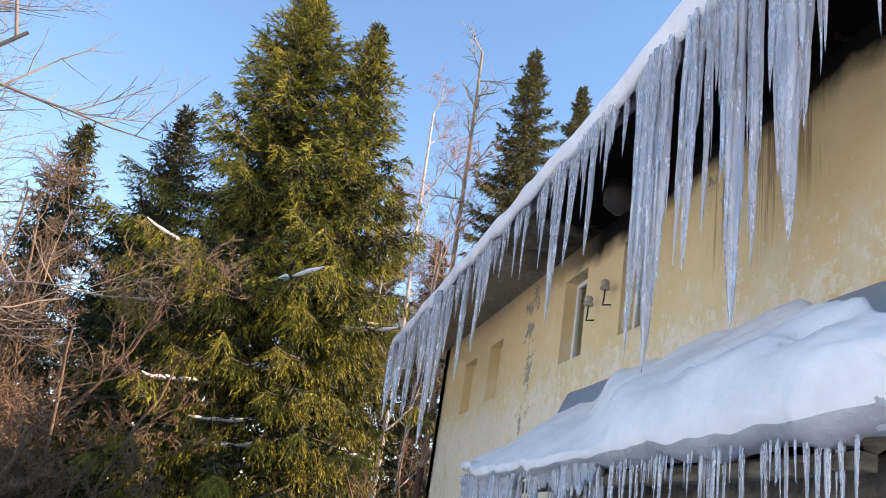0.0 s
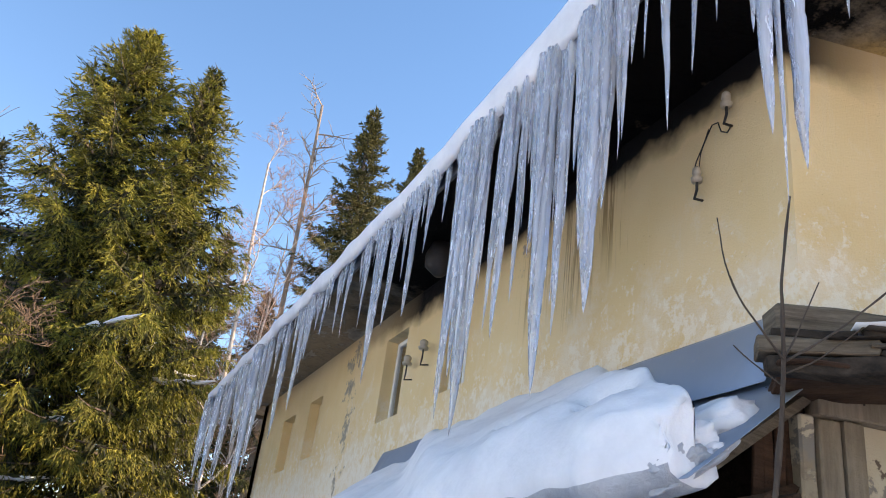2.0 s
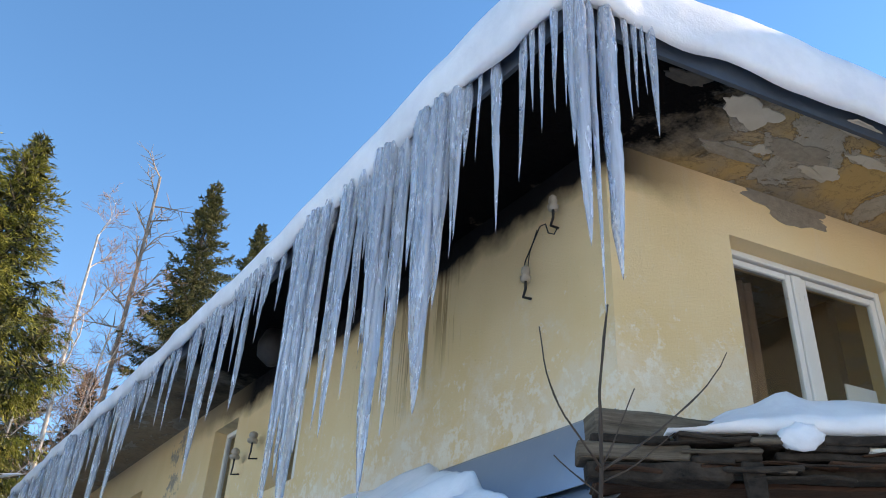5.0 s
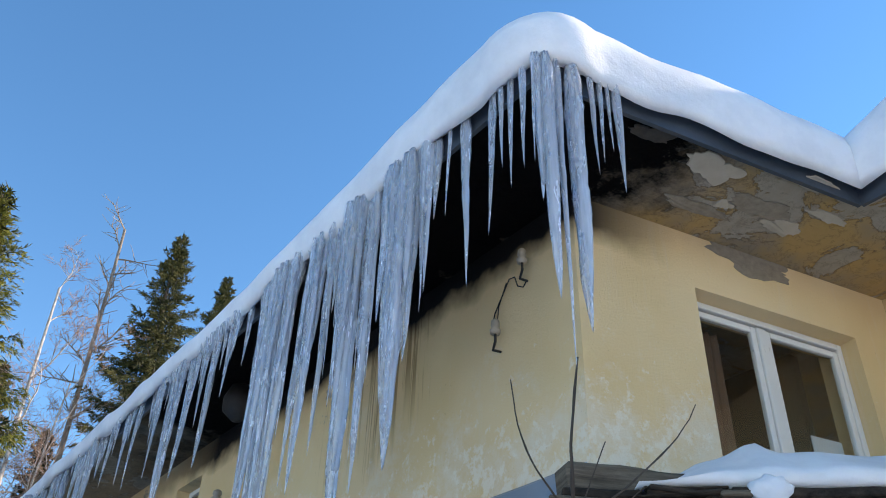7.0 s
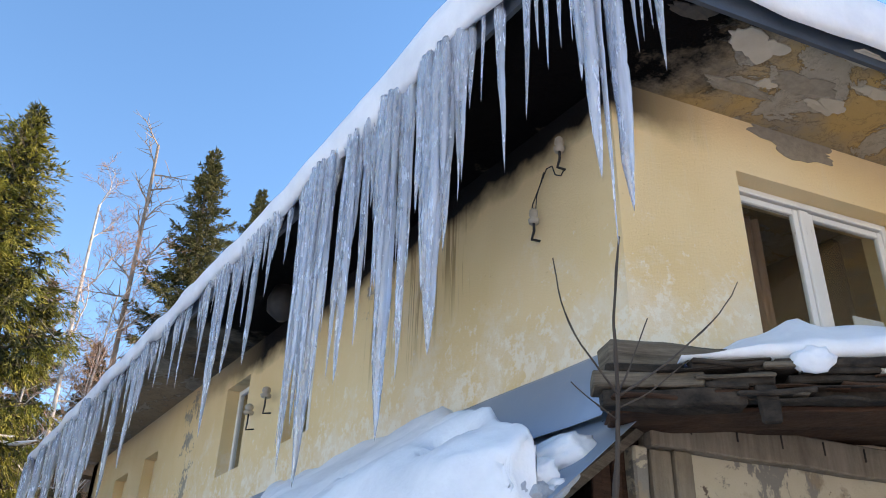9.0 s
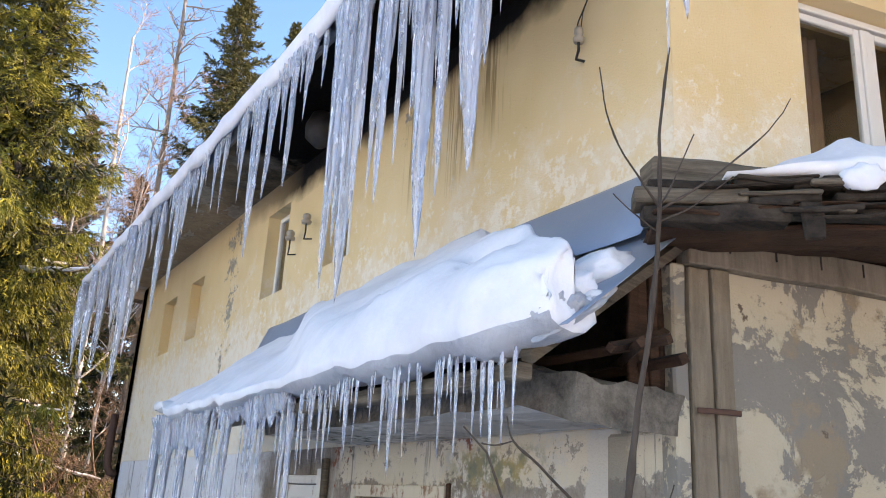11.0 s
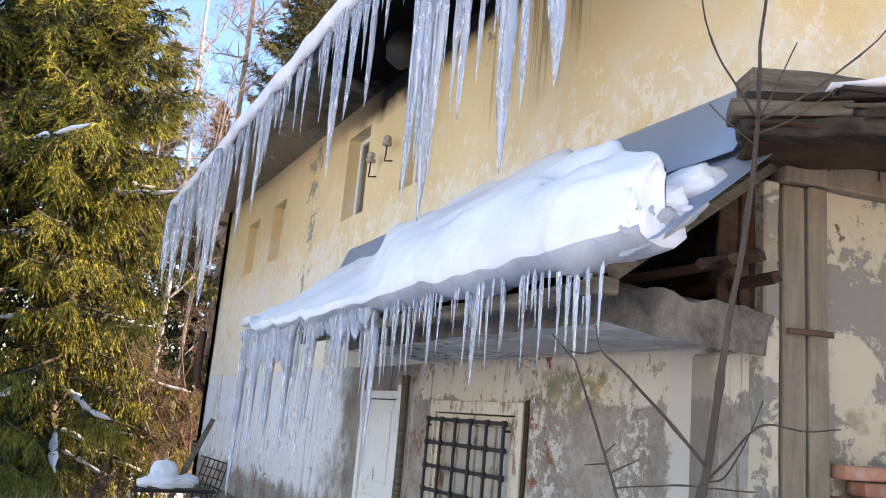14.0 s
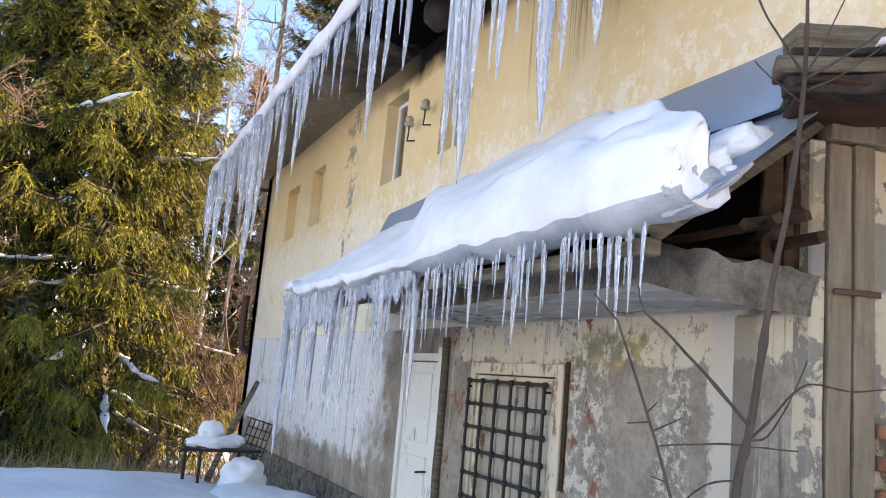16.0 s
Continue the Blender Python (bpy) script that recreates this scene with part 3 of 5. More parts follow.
def snow_roof():
    """Snow over the eaves: a rounded lip that hangs past the fascia, then a rising blanket."""
    rim, ways, n1, n2, n3 = roof_rim()
    bm = bmesh.new()
    rows = []
    for k, (p, w) in enumerate(zip(rim, ways)):
        tn = 0.46 - 0.06 * min(1.0, max(0, k - n1 - 6) / 30) + 0.04 * noise.noise(p * 0.55) + 0.05 * noise.noise(p * 2.1)
        if k <= n1:
            yy = p.y
            tn = 0.20 + 0.27 / (1 + math.exp((yy - 4.7) * 1.5)) + 0.05 * noise.noise(p * 0.8) + 0.03 * noise.noise(p * 2.6)
            if yy > 15:
                tn *= 0.85
        if k > n1 + 10 + n2:
            tn += 0.22 * min(1.0, (k - n1 - 10 - n2) / 3)
        over = 0.10 + 0.04 * noise.noise(p * 1.1 + Vector((5, 0, 0)))
        if n1 < k < n1 + 10:
            over += 0.10 * math.sin(math.pi * (k - n1) / 10)
        prof = [(0.30, 5.66), (0.02, 5.635), (-over * 0.7, 5.56 - 0.10 * (0.5 + noise.noise(p * 1.7))), (-over, 5.60), (-over * 1.15, 5.63 + tn * 0.45),
                (-over * 0.75, 5.63 + tn * 0.82), (0.0, 5.63 + tn), (0.18, 5.66 + tn * 1.12), (0.6, 5.80 + tn * 1.2), (1.3, 6.06 + tn * 1.2), (2.3, 6.42 + tn * 1.2)]
        row = []
        for s, z in prof:
            q = p + w * s
            q.z = z + 0.02 * noise.noise(Vector((p.x + s, p.y, 3)) * 3.0)
            row.append(bm.verts.new(q))
        rows.append(row)
    for a, b in zip(rows, rows[1:]):
        for i in range(len(a) - 1):
            bm.faces.new((a[i], b[i], b[i + 1], a[i + 1]))
    for r in (rows[0], rows[-1]):
        bm.faces.new(r)
    # the rest of the roof rises behind
    ob = mesh_object("roof_snow", bm, SNOW, None, True)
    return tagged(ob, "thick overhanging blanket of snow along the roof's eaves", "snow", kind="structure")


snow_roof()
RIDGE = 8.3
# unseen ridge, raised so the wing keeps sun off the gable wall
WING_RIDGE = 8.4
bm = bmesh.new()
vs = [bm.verts.new(c) for c in ((EX + 0.25, FAR - 0.1, 5.64), (E0.x + 0.3, E0.y + 0.3, 5.64), (XW + 9.8, 1.2, 5.64), (XW + 9.8, FAR - 0.1, 5.64), (XW + 3.6, FAR - 4.0, RIDGE), (XW + 3.6, 7.0, RIDGE))]
bm.faces.new((vs[0], vs[1], vs[5], vs[4])), bm.faces.new((vs[1], vs[2], vs[5])), bm.faces.new((vs[2], vs[3], vs[4], vs[5])), bm.faces.new((vs[3], vs[0], vs[4])), bm.faces.new((vs[3], vs[2], vs[1], vs[0]))
tagged(mesh_object("roof_main", bm, SNOW), "hipped main roof under deep snow", "roof", kind="structure")
bm = bmesh.new()
vs = [bm.verts.new(c) for c in ((W0.x + 0.3, 3.5, 5.645), (W1.x + 0.3, -2.9, 5.645), (XW + 9.7, -2.9, 5.645), (XW + 9.7, 3.5, 5.645), (XW + 5.5, 3.5, WING_RIDGE), (XW + 5.5, -1.0, WING_RIDGE))]
bm.faces.new((vs[0], vs[1], vs[5], vs[4])), bm.faces.new((vs[1], vs[2], vs[5])), bm.faces.new((vs[2], vs[3], vs[4], vs[5])), bm.faces.new((vs[3], vs[0], vs[4])), bm.faces.new((vs[3], vs[2], vs[1], vs[0]))
tagged(mesh_object("roof_wing", bm, SNOW), "wing roof under deep snow", "roof", kind="structure")

# ground: one sheet to the horizon, sloping down behind the house
def ground_z(x, y):
    r = math.hypot(x, y)
    z = -0.22 + 0.10 * noise.noise(Vector((x * 0.25, y * 0.25, 0))) + 0.04 * noise.noise(Vector((x, y, 4)))
    if x < 3.0:
        z += 0.42 * math.exp(-((y - 9.5) / 3.0) ** 2) * min(1, (3.0 - x) / 2.2)
    s = min(1.0, max(0.0, (y - 12.5) / 9.0))
    z -= 1.2 * s * s * (3 - 2 * s)
    if x > 2.2:
        z -= 0.12
    return z


gx = [-3000, -800, -200, -60, -30] + [-20 + i for i in range(0, 14)] + [-6 + 0.35 * i for i in range(0, 40)] + [8 + 2 * i for i in range(0, 12)] + [40, 80, 200, 800, 3000]
gy = [-3000, -800, -200, -60, -20, -10, -6] + [-4 + 0.5 * i for i in range(0, 70)] + [31 + 3 * i for i in range(0, 10)] + [80, 150, 300, 900, 3000]
gv = [(x, y, ground_z(x, y)) for y in gy for x in gx]
gf = [(j * len(gx) + i, j * len(gx) + i + 1, (j + 1) * len(gx) + i + 1, (j + 1) * len(gx) + i) for j in range(len(gy) - 1) for i in range(len(gx) - 1)]
tagged(raw_object("ground", gv, gf, SNOW_GROUND, None, True), "undulating untrodden snow on the ground", "ground", kind="structure")


# ---- lean-to, slab and the snow on it ----
def sheet_z(x):
    return 3.10 + (x - 3.35) * 0.75


def bent_sheet(name, y0, y1, prof, material, label, thick=0.006, wave=0.012, skew=0.0):
    """A thin metal sheet with a bent section, running along y."""
    bm = bmesh.new()
    n = 24
    top, low = [], []
    for i in range(n + 1):
        y = y0 + (y1 - y0) * i / n
        a, b = [], []
        for k, (x, z) in enumerate(prof):
            d = wave * noise.noise(Vector((x * 2, y * 1.7, z * 2)))
            yy = y + skew * k * (1 - i / n)
            a.append(bm.verts.new((x - d, yy, z + d + thick)))
            b.append(bm.verts.new((x - d, yy, z + d)))
        top.append(a)
        low.append(b)
    for g in (top, low):
        for a, b in zip(g, g[1:]):
            for k in range(len(prof) - 1):
                bm.faces.new((a[k], a[k + 1], b[k + 1], b[k]))
    for i in range(n):
        for k in (0, len(prof) - 1):
            bm.faces.new((top[i][k], top[i + 1][k], low[i + 1][k], low[i][k]))
    for i in (0, n):
        for k in range(len(prof) - 1):
            bm.faces.new((top[i][k], top[i][k + 1], low[i][k + 1], low[i][k]))
    return part(name, bm, material, lean, label, True)


lean = thing("lean_to_roof", "sagging blue-grey sheet-metal lean-to roof on the house wall", "roof", (3.4, 5.0, 3.0))
lean.location = (0, 0, 0)
bent_sheet("flashing_sheet", 3.10, 9.55, [(3.488, 3.53), (3.46, 3.50), (3.36, 3.27), (3.24, 3.04)], SHEET, "blue-grey flashing sheet lapped over the lower sheets")
bent_sheet("sheet", 2.74, 9.50, [(3.42, 3.14), (3.1, 2.90), (2.7, 2.60), (2.5, 2.45), (2.36, 2.345)], SHEET, "bent blue-grey roof sheet", skew=-0.02)
for k, y in enumerate((2.95, 4.3, 5.7, 7.1, 8.5, 9.35)):
    bm = bmesh.new()
    tube(bm, [(3.46, y, 3.05), (2.36, y, 2.24)], 0.045, 4)
    part("rafter", bm, OLD_WOOD, lean)
bm = new_box(2.30, 2.40, 2.95, 9.45, 2.13, 2.21, 0.008, 0.012, cuts=12)
part("eave_plank", bm, OLD_WOOD, lean, "split grey eave plank")


def slab_snow():
    """The snow on the lean-to: a thick undercut slab at the near end, a thinner sheet beyond its broken edge."""
    bm = bmesh.new()
    rows = []
    n = 130
    Y0, Y1 = 2.74, 9.52
    for i in range(n + 1):
        y = Y0 + (Y1 - Y0) * i / n
        xin = min(3.46, 2.44 + (y - Y0) * 0.50 + 0.05 * noise.noise(Vector((y * 3, 4, 4))))
        end = min(1.0, 0.66 + math.sqrt(max(0.0, (y - Y0) / 0.6)) * 0.34) * min(1.0, (Y1 - y) / 0.25 + 0.5)
        big = 1 / (1 + math.exp((y - 5.35) * 9))
        rag = 0.05 * noise.noise(Vector((y * 3.1, 0, 9)))
        lump = 0.045 * noise.noise(Vector((y * 1.3, 2, 0))) + 0.025 * noise.noise(Vector((y * 4.3, 2, 0)))
        front = 2.13 + lump + (0.10 if y > 8.8 else 0) + 0.16 * max(0, 1 - (y - Y0) / 0.35)
        drop = 0.035 * noise.noise(Vector((y * 1.9, 7, 0))) + 0.03 * noise.noise(Vector((y * 6, 7, 0)))
        lift = 0.07 if y > 8.6 else 0.0
        row = []
        lip = 0.015 + 0.035 * big + 0.03 * noise.noise(Vector((y * 3.4, 1, 6)))
        for x, z in ((front + 0.30, 2.31), (front + 0.23, 2.25 + drop), (front + 0.16, 2.235 + drop), (front + 0.09, 2.25 + drop), (front + 0.03, 2.26 + 0.5 * lip + drop * 0.6), (front + 0.015, 2.27 + lip + drop * 0.5), (front + 0.006, 2.295 + lip + drop * 0.3), (front + 0.0, 2.318 + lip)):
            q = Vector((x, y, z + 0.6 * (front - 2.13)))
            q += 0.014 * noise.noise_vector(q * 6)
            row.append(bm.verts.new((q.x, q.y + rag, q.z + lift)))
        m = 26
        start = 2.335 + lip + lift + 0.6 * (front - 2.13)
        for k in range(m + 1):
            s = (k / m) ** 1.5
            x = front + (xin - front) * s
            bor = 5.35 + (x - 2.2) * 2.45 + 0.15 * noise.noise(Vector((x * 3, y, 8)))
            step = 1 / (1 + math.exp((y - bor) * 14))
            th = (0.15 + 0.27 * step) * end
            th += 0.05 * noise.noise(Vector((x * 1.3, y * 1.1, 1))) + 0.05 * noise.noise(Vector((x * 3.5, y * 3, 2))) + 0.014 * noise.noise(Vector((x * 11, y * 9, 2)))
            if s > 0.84:
                th *= math.sqrt(max(0.0, 1 - ((s - 0.84) / 0.16) ** 2)) * 0.9 + 0.1
            # thawed hollows
            for hx_, hy_, hr, hd_ in ((2.54, 3.50, 0.12, 0.20), (2.40, 3.51, 0.045, 0.16), (2.62, 4.75, 0.09, 0.12), (2.35, 4.3, 0.10, 0.06), (2.75, 4.1, 0.16, 0.06), (2.9, 6.0, 0.09, 0.08)):
                q = ((x - hx_) ** 2 * 3 + (y - hy_) ** 2 * 0.6) / hr ** 2
                th -= hd_ * math.exp(-q)
            tear = 0.10 * noise.noise(Vector((x * 7, 3, y))) * max(0, 1 - (y - Y0) / 0.35)
            top = sheet_z(x) + 0.012 + max(th, 0.005)
            blend = min(1.0, s / 0.17)
            blend = math.sqrt(1 - (1 - blend) ** 2)
            row.append(bm.verts.new((x + rag * 0.2, y + rag * (1 - s) + tear, start + (max(top, start) - start) * blend if s < 0.17 else max(top, sheet_z(x) + 0.017))))
        for s in (1.0, 0.66, 0.33):
            x = front + 0.32 + (xin - front - 0.32) * s
            row.append(bm.verts.new((x, y + rag * 0.5, sheet_z(x) + 0.018)))
        rows.append(row)
    for a, b in zip(rows, rows[1:]):
        for k in range(len(a)):
            j = (k + 1) % len(a)
            f = bm.faces.new((a[k], a[j], b[j], b[k]))
            # underside and front lip get the grey with their shade in it
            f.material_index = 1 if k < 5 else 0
    for r in (rows[0], rows[-1]):
        bm.faces.new(r).material_index = 0
    bmesh.ops.triangulate(bm, faces=[f for f in bm.faces if len(f.verts) > 4])
    # the torn end is rough
    rim = set(rows[0])
    cap = [f for f in bm.faces if all(v in rim for v in f.verts)]
    inner = {e for f in cap for e in f.edges if all(g in cap for g in e.link_faces)}
    cut = bmesh.ops.subdivide_edges(bm, edges=list(inner), cuts=4, use_grid_fill=True)
    for v in {v for v in cut["geom_inner"] if isinstance(v, bmesh.types.BMVert)}:
        v.co += 0.03 * noise.noise_vector(v.co * 6) + 0.016 * noise.noise_vector(v.co * 15)
    ob = mesh_object("snow_slab", bm, SNOW, None, True)
    ob.data.materials.append(PACKED_SHADED)
    return tagged(ob, "thick wet slab of snow sliding off the sheet-metal lean-to", "snow")


slab_snow()


def snow_blob(name, label, at, size, seed, tilt=0.0, material=None):
    bm = bmesh.new()
    bmesh.ops.create_icosphere(bm, subdivisions=4, radius=1.0)
    for v in bm.verts:
        c = v.co.copy()
        r = 1 + 0.28 * noise.noise(c * 1.6 + Vector((seed, 0, 0))) + 0.12 * noise.noise(c * 4.0 + Vector((seed, 0, 0)))
        v.co = Vector((c.x * size[0], c.y * size[1], c.z * size[2])) * r
        v.co.z += tilt * v.co.x
        v.co += Vector(at)
    return tagged(mesh_object(name, bm, material or SNOW, None, True), label, "snow")


# loose snow at the torn end
snow_blob("snow_tongue", "loose tongue of snow on the bent sheet metal", (2.84, 3.04, 2.75), (0.19, 0.21, 0.095), 3, 0.45)
for k, (p, r) in enumerate((((2.36, 2.80, 2.44), 0.10), ((2.47, 2.77, 2.46), 0.085), ((2.58, 2.86, 2.58), 0.10), ((2.42, 2.92, 2.56), 0.12), ((2.62, 2.78, 2.52), 0.06))):
    snow_blob("snow_lump", "broken lump of wet snow at the torn end of the slab", p, (r, r * 0.8, r * 0.75), 20 + k, 0.3, PACKED_SHADED if k < 2 else SNOW)
snow_blob("ice_ledge", "jagged ledge of grey ice at the torn end of the slab", (2.52, 2.80, 2.44), (0.20, 0.10, 0.045), 8, 0.7, PACKED_SHADED)

# old boards closing the lean-to
infill = thing("lean_to_infill", "dark reddish boards closing the lean-to beside the post", "boards")
for k in range(5):
    bm = new_box(3.06 + 0.075 * k, 3.128 + 0.075 * k, 3.02 + 0.012 * (k % 2), 3.045 + 0.012 * (k % 2), 2.16, 2.74 + 0.05 * k, 0.005, 0.01, None, 6, k)
    part("board", bm, RED_WOOD, infill)
# added panel; its dark colour stands for the unlit hollow behind
bm = new_box(3.40, 3.44, 3.1, 9.4, 2.30, 3.02, 0.01, 0.015, None, 10, 4)
part("back_board", bm, ROT_WOOD, infill)
# concrete canopy over the entrance
bm = bmesh.new()
gxn, gyn = 10, 60
lay = {}
for top in (0, 1):
    for i in range(gxn + 1):
        for j in range(gyn + 1):
            x = 2.62 + (3.497 - 2.62) * i / gxn
            y = 2.93 + (6.95 - 2.93) * j / gyn
            z = (2.30 if y > 3.5 else 2.18 + 0.12 * (y - 2.93) / 0.57) if top else 2.075 - 0.012 * i / gxn - 0.10 * max(0.0, 1 - (y - 2.93) / 0.4)
            p = Vector((x, y, z))
            q = (noise.noise_vector(p * 5) * 0.03 + noise.noise_vector(p * 13) * 0.025) * (1 if i < gxn else 0)
            if not top:
                q.z *= 0.3
            lay[top, i, j] = bm.verts.new(p + q)
for top in (0, 1):
    for i in range(gxn):
        for j in range(gyn):
            bm.faces.new((lay[top, i, j], lay[top, i + 1, j], lay[top, i + 1, j + 1], lay[top, i, j + 1]))
for j in range(gyn):
    for i in (0, gxn):
        bm.faces.new((lay[0, i, j], lay[0, i, j + 1], lay[1, i, j + 1], lay[1, i, j]))
for i in range(gxn):
    for j in (0, gyn):
        bm.faces.new((lay[0, i, j], lay[0, i + 1, j], lay[1, i + 1, j], lay[1, i, j]))
tagged(mesh_object("concrete_canopy", bm, CONCRETE), "crumbling concrete slab canopy streaked with lime", "canopy", kind="structure")

# rotten boards lying on the canopy below the sheet
for k, (a, b, r) in enumerate((((2.75, 2.62, 2.32), (3.4, 3.5, 2.38), 0.03), ((2.68, 2.75, 2.30), (3.3, 3.0, 2.50), 0.025), ((2.9, 2.6, 2.35), (2.75, 3.9, 2.33), 0.03), ((3.1, 2.7, 2.30), (3.3, 4.2, 2.34), 0.035))):
    bm = bmesh.new()
    tube(bm, [a, tuple((Vector(a) + Vector(b)) / 2 + Vector((0.01, 0.02, -0.01))), b], r, 4)
    tagged(mesh_object("broken_board", bm, RED_WOOD), "broken reddish board lying on the concrete canopy", "board", "boards under the lean-to")


# ---- icicles ----
def icicle_mesh(length, width, seed, column=False):
    """A tapering icicle, or a blunt column that keeps its girth most of the way down."""
    rnd = random.Random(seed)
    bm = bmesh.new()
    ph, lean_x, lean_y = rnd.uniform(0, 50), rnd.uniform(-0.015, 0.015), rnd.uniform(-0.02, 0.02)
    n = max(10, min(56, int(length / 0.04)))
    sides = 14 if column else (9 if width > 0.04 else 7)
    rings = []
    for i in range(n + 1):
        f = i / n
        if column:
            shape = (1 - 0.38 * f) * (1 - f ** 5) ** 0.8
        else:
            shape = (1 - f) ** 0.8
        r = 0.5 * width * shape * (1 + 0.13 * noise.noise(Vector((ph, f * length * 6, 0))) + 0.10 * noise.noise(Vector((ph, f * length * 17, 5)))) * min(1, 0.55 + 4 * f)
        cx = lean_x * f * length + 0.010 * noise.noise(Vector((ph, f * length * 2.2, 3)))
        cy = lean_y * f * length + 0.012 * noise.noise(Vector((f * length * 2.2, ph, 8)))
        if i == n:
            rings.append([bm.verts.new((cx, cy, -f * length))])
            continue
        ring = []
        for k in range(sides):
            a = 2 * math.pi * k / sides
            rr = max(r, 0.0025) * (1 + 0.34 * noise.noise(Vector((math.cos(a) * 2.6 + ph, math.sin(a) * 2.6, f * length * 0.6))) + 0.07 * noise.noise(Vector((a * 3, ph, f * length * 14))))
            ring.append(bm.verts.new((cx + 0.8 * rr * math.cos(a), cy + rr * math.sin(a) * 1.15, -f * length)))
        rings.append(ring)
    for A, B in zip(rings, rings[1:]):
        for k in range(sides):
            if len(B) == 1:
                bm.faces.new((A[k], A[(k + 1) % sides], B[0]))
            else:
                bm.faces.new((A[k], A[(k + 1) % sides], B[(k + 1) % sides], B[k]))
    bm.faces.new(rings[0][::-1])
    return bm


def icicle(x, y, z, length, width, seed, label, group):
    ob = mesh_object("icicle", icicle_mesh(length, width, seed), ICE, None, True)
    ob.location = (x, y, z)
    return tagged(ob, label, "icicle", group)


def ice_column(x, y, z, length, width, seed, label, group, strands, along=(0, 1)):
    """A blunt core with thinner flutes frozen to it."""
    rnd = random.Random(seed + 7)
    t = thing("ice_column", label, "icicle", (x, y, z), group)
    part("core", icicle_mesh(length, width * 0.74, seed * 9, True), ICE, t, "", True)
    for s in range(strands):
        side = -0.52 + 1.04 * (s + rnd.uniform(0.2, 0.8)) / strands
        ob = part("flute", icicle_mesh(length * rnd.uniform(0.5, 0.97) * (1 - 0.25 * abs(side)), width * rnd.uniform(0.28, 0.55), seed * 9 + s + 1, rnd.random() < 0.5), ICE, t, "", True)
        across = rnd.uniform(-0.3, 0.1) * width
        ob.location = (along[0] * side * width + along[1] * across, along[1] * side * width - along[0] * across, 0)
    return t


# along the eave: way along it, length, width and flutes
EAVE = ((2.33, .86, .03, 0), (2.71, 1.13, .062, 0), (2.60, .74, .045, 0), (2.54, .90, .053, 0), (2.43, .82, .053, 0), (2.66, .5, .03, 0), (2.99, 1.33, .086, 0), (3.12, .76, .034, 0), (3.33, 1.21, .081, 0), (3.41, 1.31, .065, 0),
        (3.61, 2.24, .25, 9), (3.47, 1.62, .12, 3), (3.82, 1.75, .12, 4), (4.22, 2.59, .21, 6), (4.03, 2.25, .13, 4), (4.40, 1.5, .1, 2))
EAVE_MID = ((4.77, 2.08, .14, 5), (4.60, 1.85, .09, 3), (4.91, 2.0, .08, 2), (5.34, 2.66, .23, 7), (5.72, 2.49, .14, 4), (5.16, 2.1, .14, 4), (5.54, 2.2, .13, 3), (6.05, .65, .07, 0), (6.25, .45, .05, 0), (6.44, .81, .073, 0),
            (6.55, .5, .05, 0), (6.67, .51, .07, 0), (6.79, 1.34, .11, 2), (6.92, .95, .065, 0), (7.15, .9, .06, 0), (7.30, 1.31, .11, 2), (7.50, 1.56, .08, 0), (7.65, 1.82, .13, 3), (7.8, .8, .06, 0))
EAVE_FAR = ((8.07, 1.13, .08, 0), (8.3, .7, .06, 0), (8.74, 1.05, .07, 0), (8.95, .5, .05, 0), (9.22, .89, .075, 0), (9.45, .5, .05, 0), (9.68, .80, .08, 0), (10.1, .6, .08, 0), (10.33, .95, .1, 0), (10.55, 1.1, .1, 0), (10.74, 1.57, .13, 2),
            (11.0, .8, .09, 0), (11.65, 1.82, .17, 3), (12.1, .8, .1, 0), (12.6, 1.24, .15, 2), (13.02, 2.15, .17, 3), (13.42, 2.64, .28, 5), (14.0, 1.1, .16, 2), (14.5, 1.5, .26, 3), (14.9, 1.1, .18, 0), (15.66, 2.0, .22, 3), (16.3, .9, .18, 0),
            (16.9, 1.9, .26, 3), (17.4, 1.5, .2, 0), (18.0, 1.3, .22, 2), (18.4, 1.7, .24, 3))
for k, (y, ln, w, fl) in enumerate(EAVE + EAVE_MID + EAVE_FAR):
    x = 2.45 + 0.02 * math.sin(k * 2.3)
    if fl:
        ice_column(x, y, 5.585, ln, w, 100 + k, "massive fluted column of ice hanging from the snowy eave", "icicles along the eave", fl)
    else:
        icicle(x, y, 5.585, ln, w, 100 + k, "clear tapering icicle hanging from the snowy eave", "icicles along the eave")
# round the eave's corner: way along the gable eave, length, width and flutes
GD = (W0 - E0).normalized()
for k, (s, ln, w, fl) in enumerate(((0.02, 1.72, 0.13, 4), (0.10, 2.05, 0.06, 0), (0.21, 1.86, 0.16, 4), (0.34, 0.82, 0.045, 0), (0.41, 0.70, 0.04, 0), (0.53, 0.87, 0.065, 0), (0.47, 0.6, 0.03, 0), (0.88, 0.1, 0.025, 0))):
    p = E0 + GD * s - 0.05 * Vector((-GD.y, GD.x, 0))
    if fl:
        ice_column(p.x, p.y, 5.585, ln, w, 300 + k, "thick column of ice at the corner of the eave", "icicles along the eave", fl, (GD.x, GD.y))
    else:
        icicle(p.x, p.y, 5.585, ln, w, 300 + k, "clear icicle hanging from the corner of the eave", "icicles along the eave")
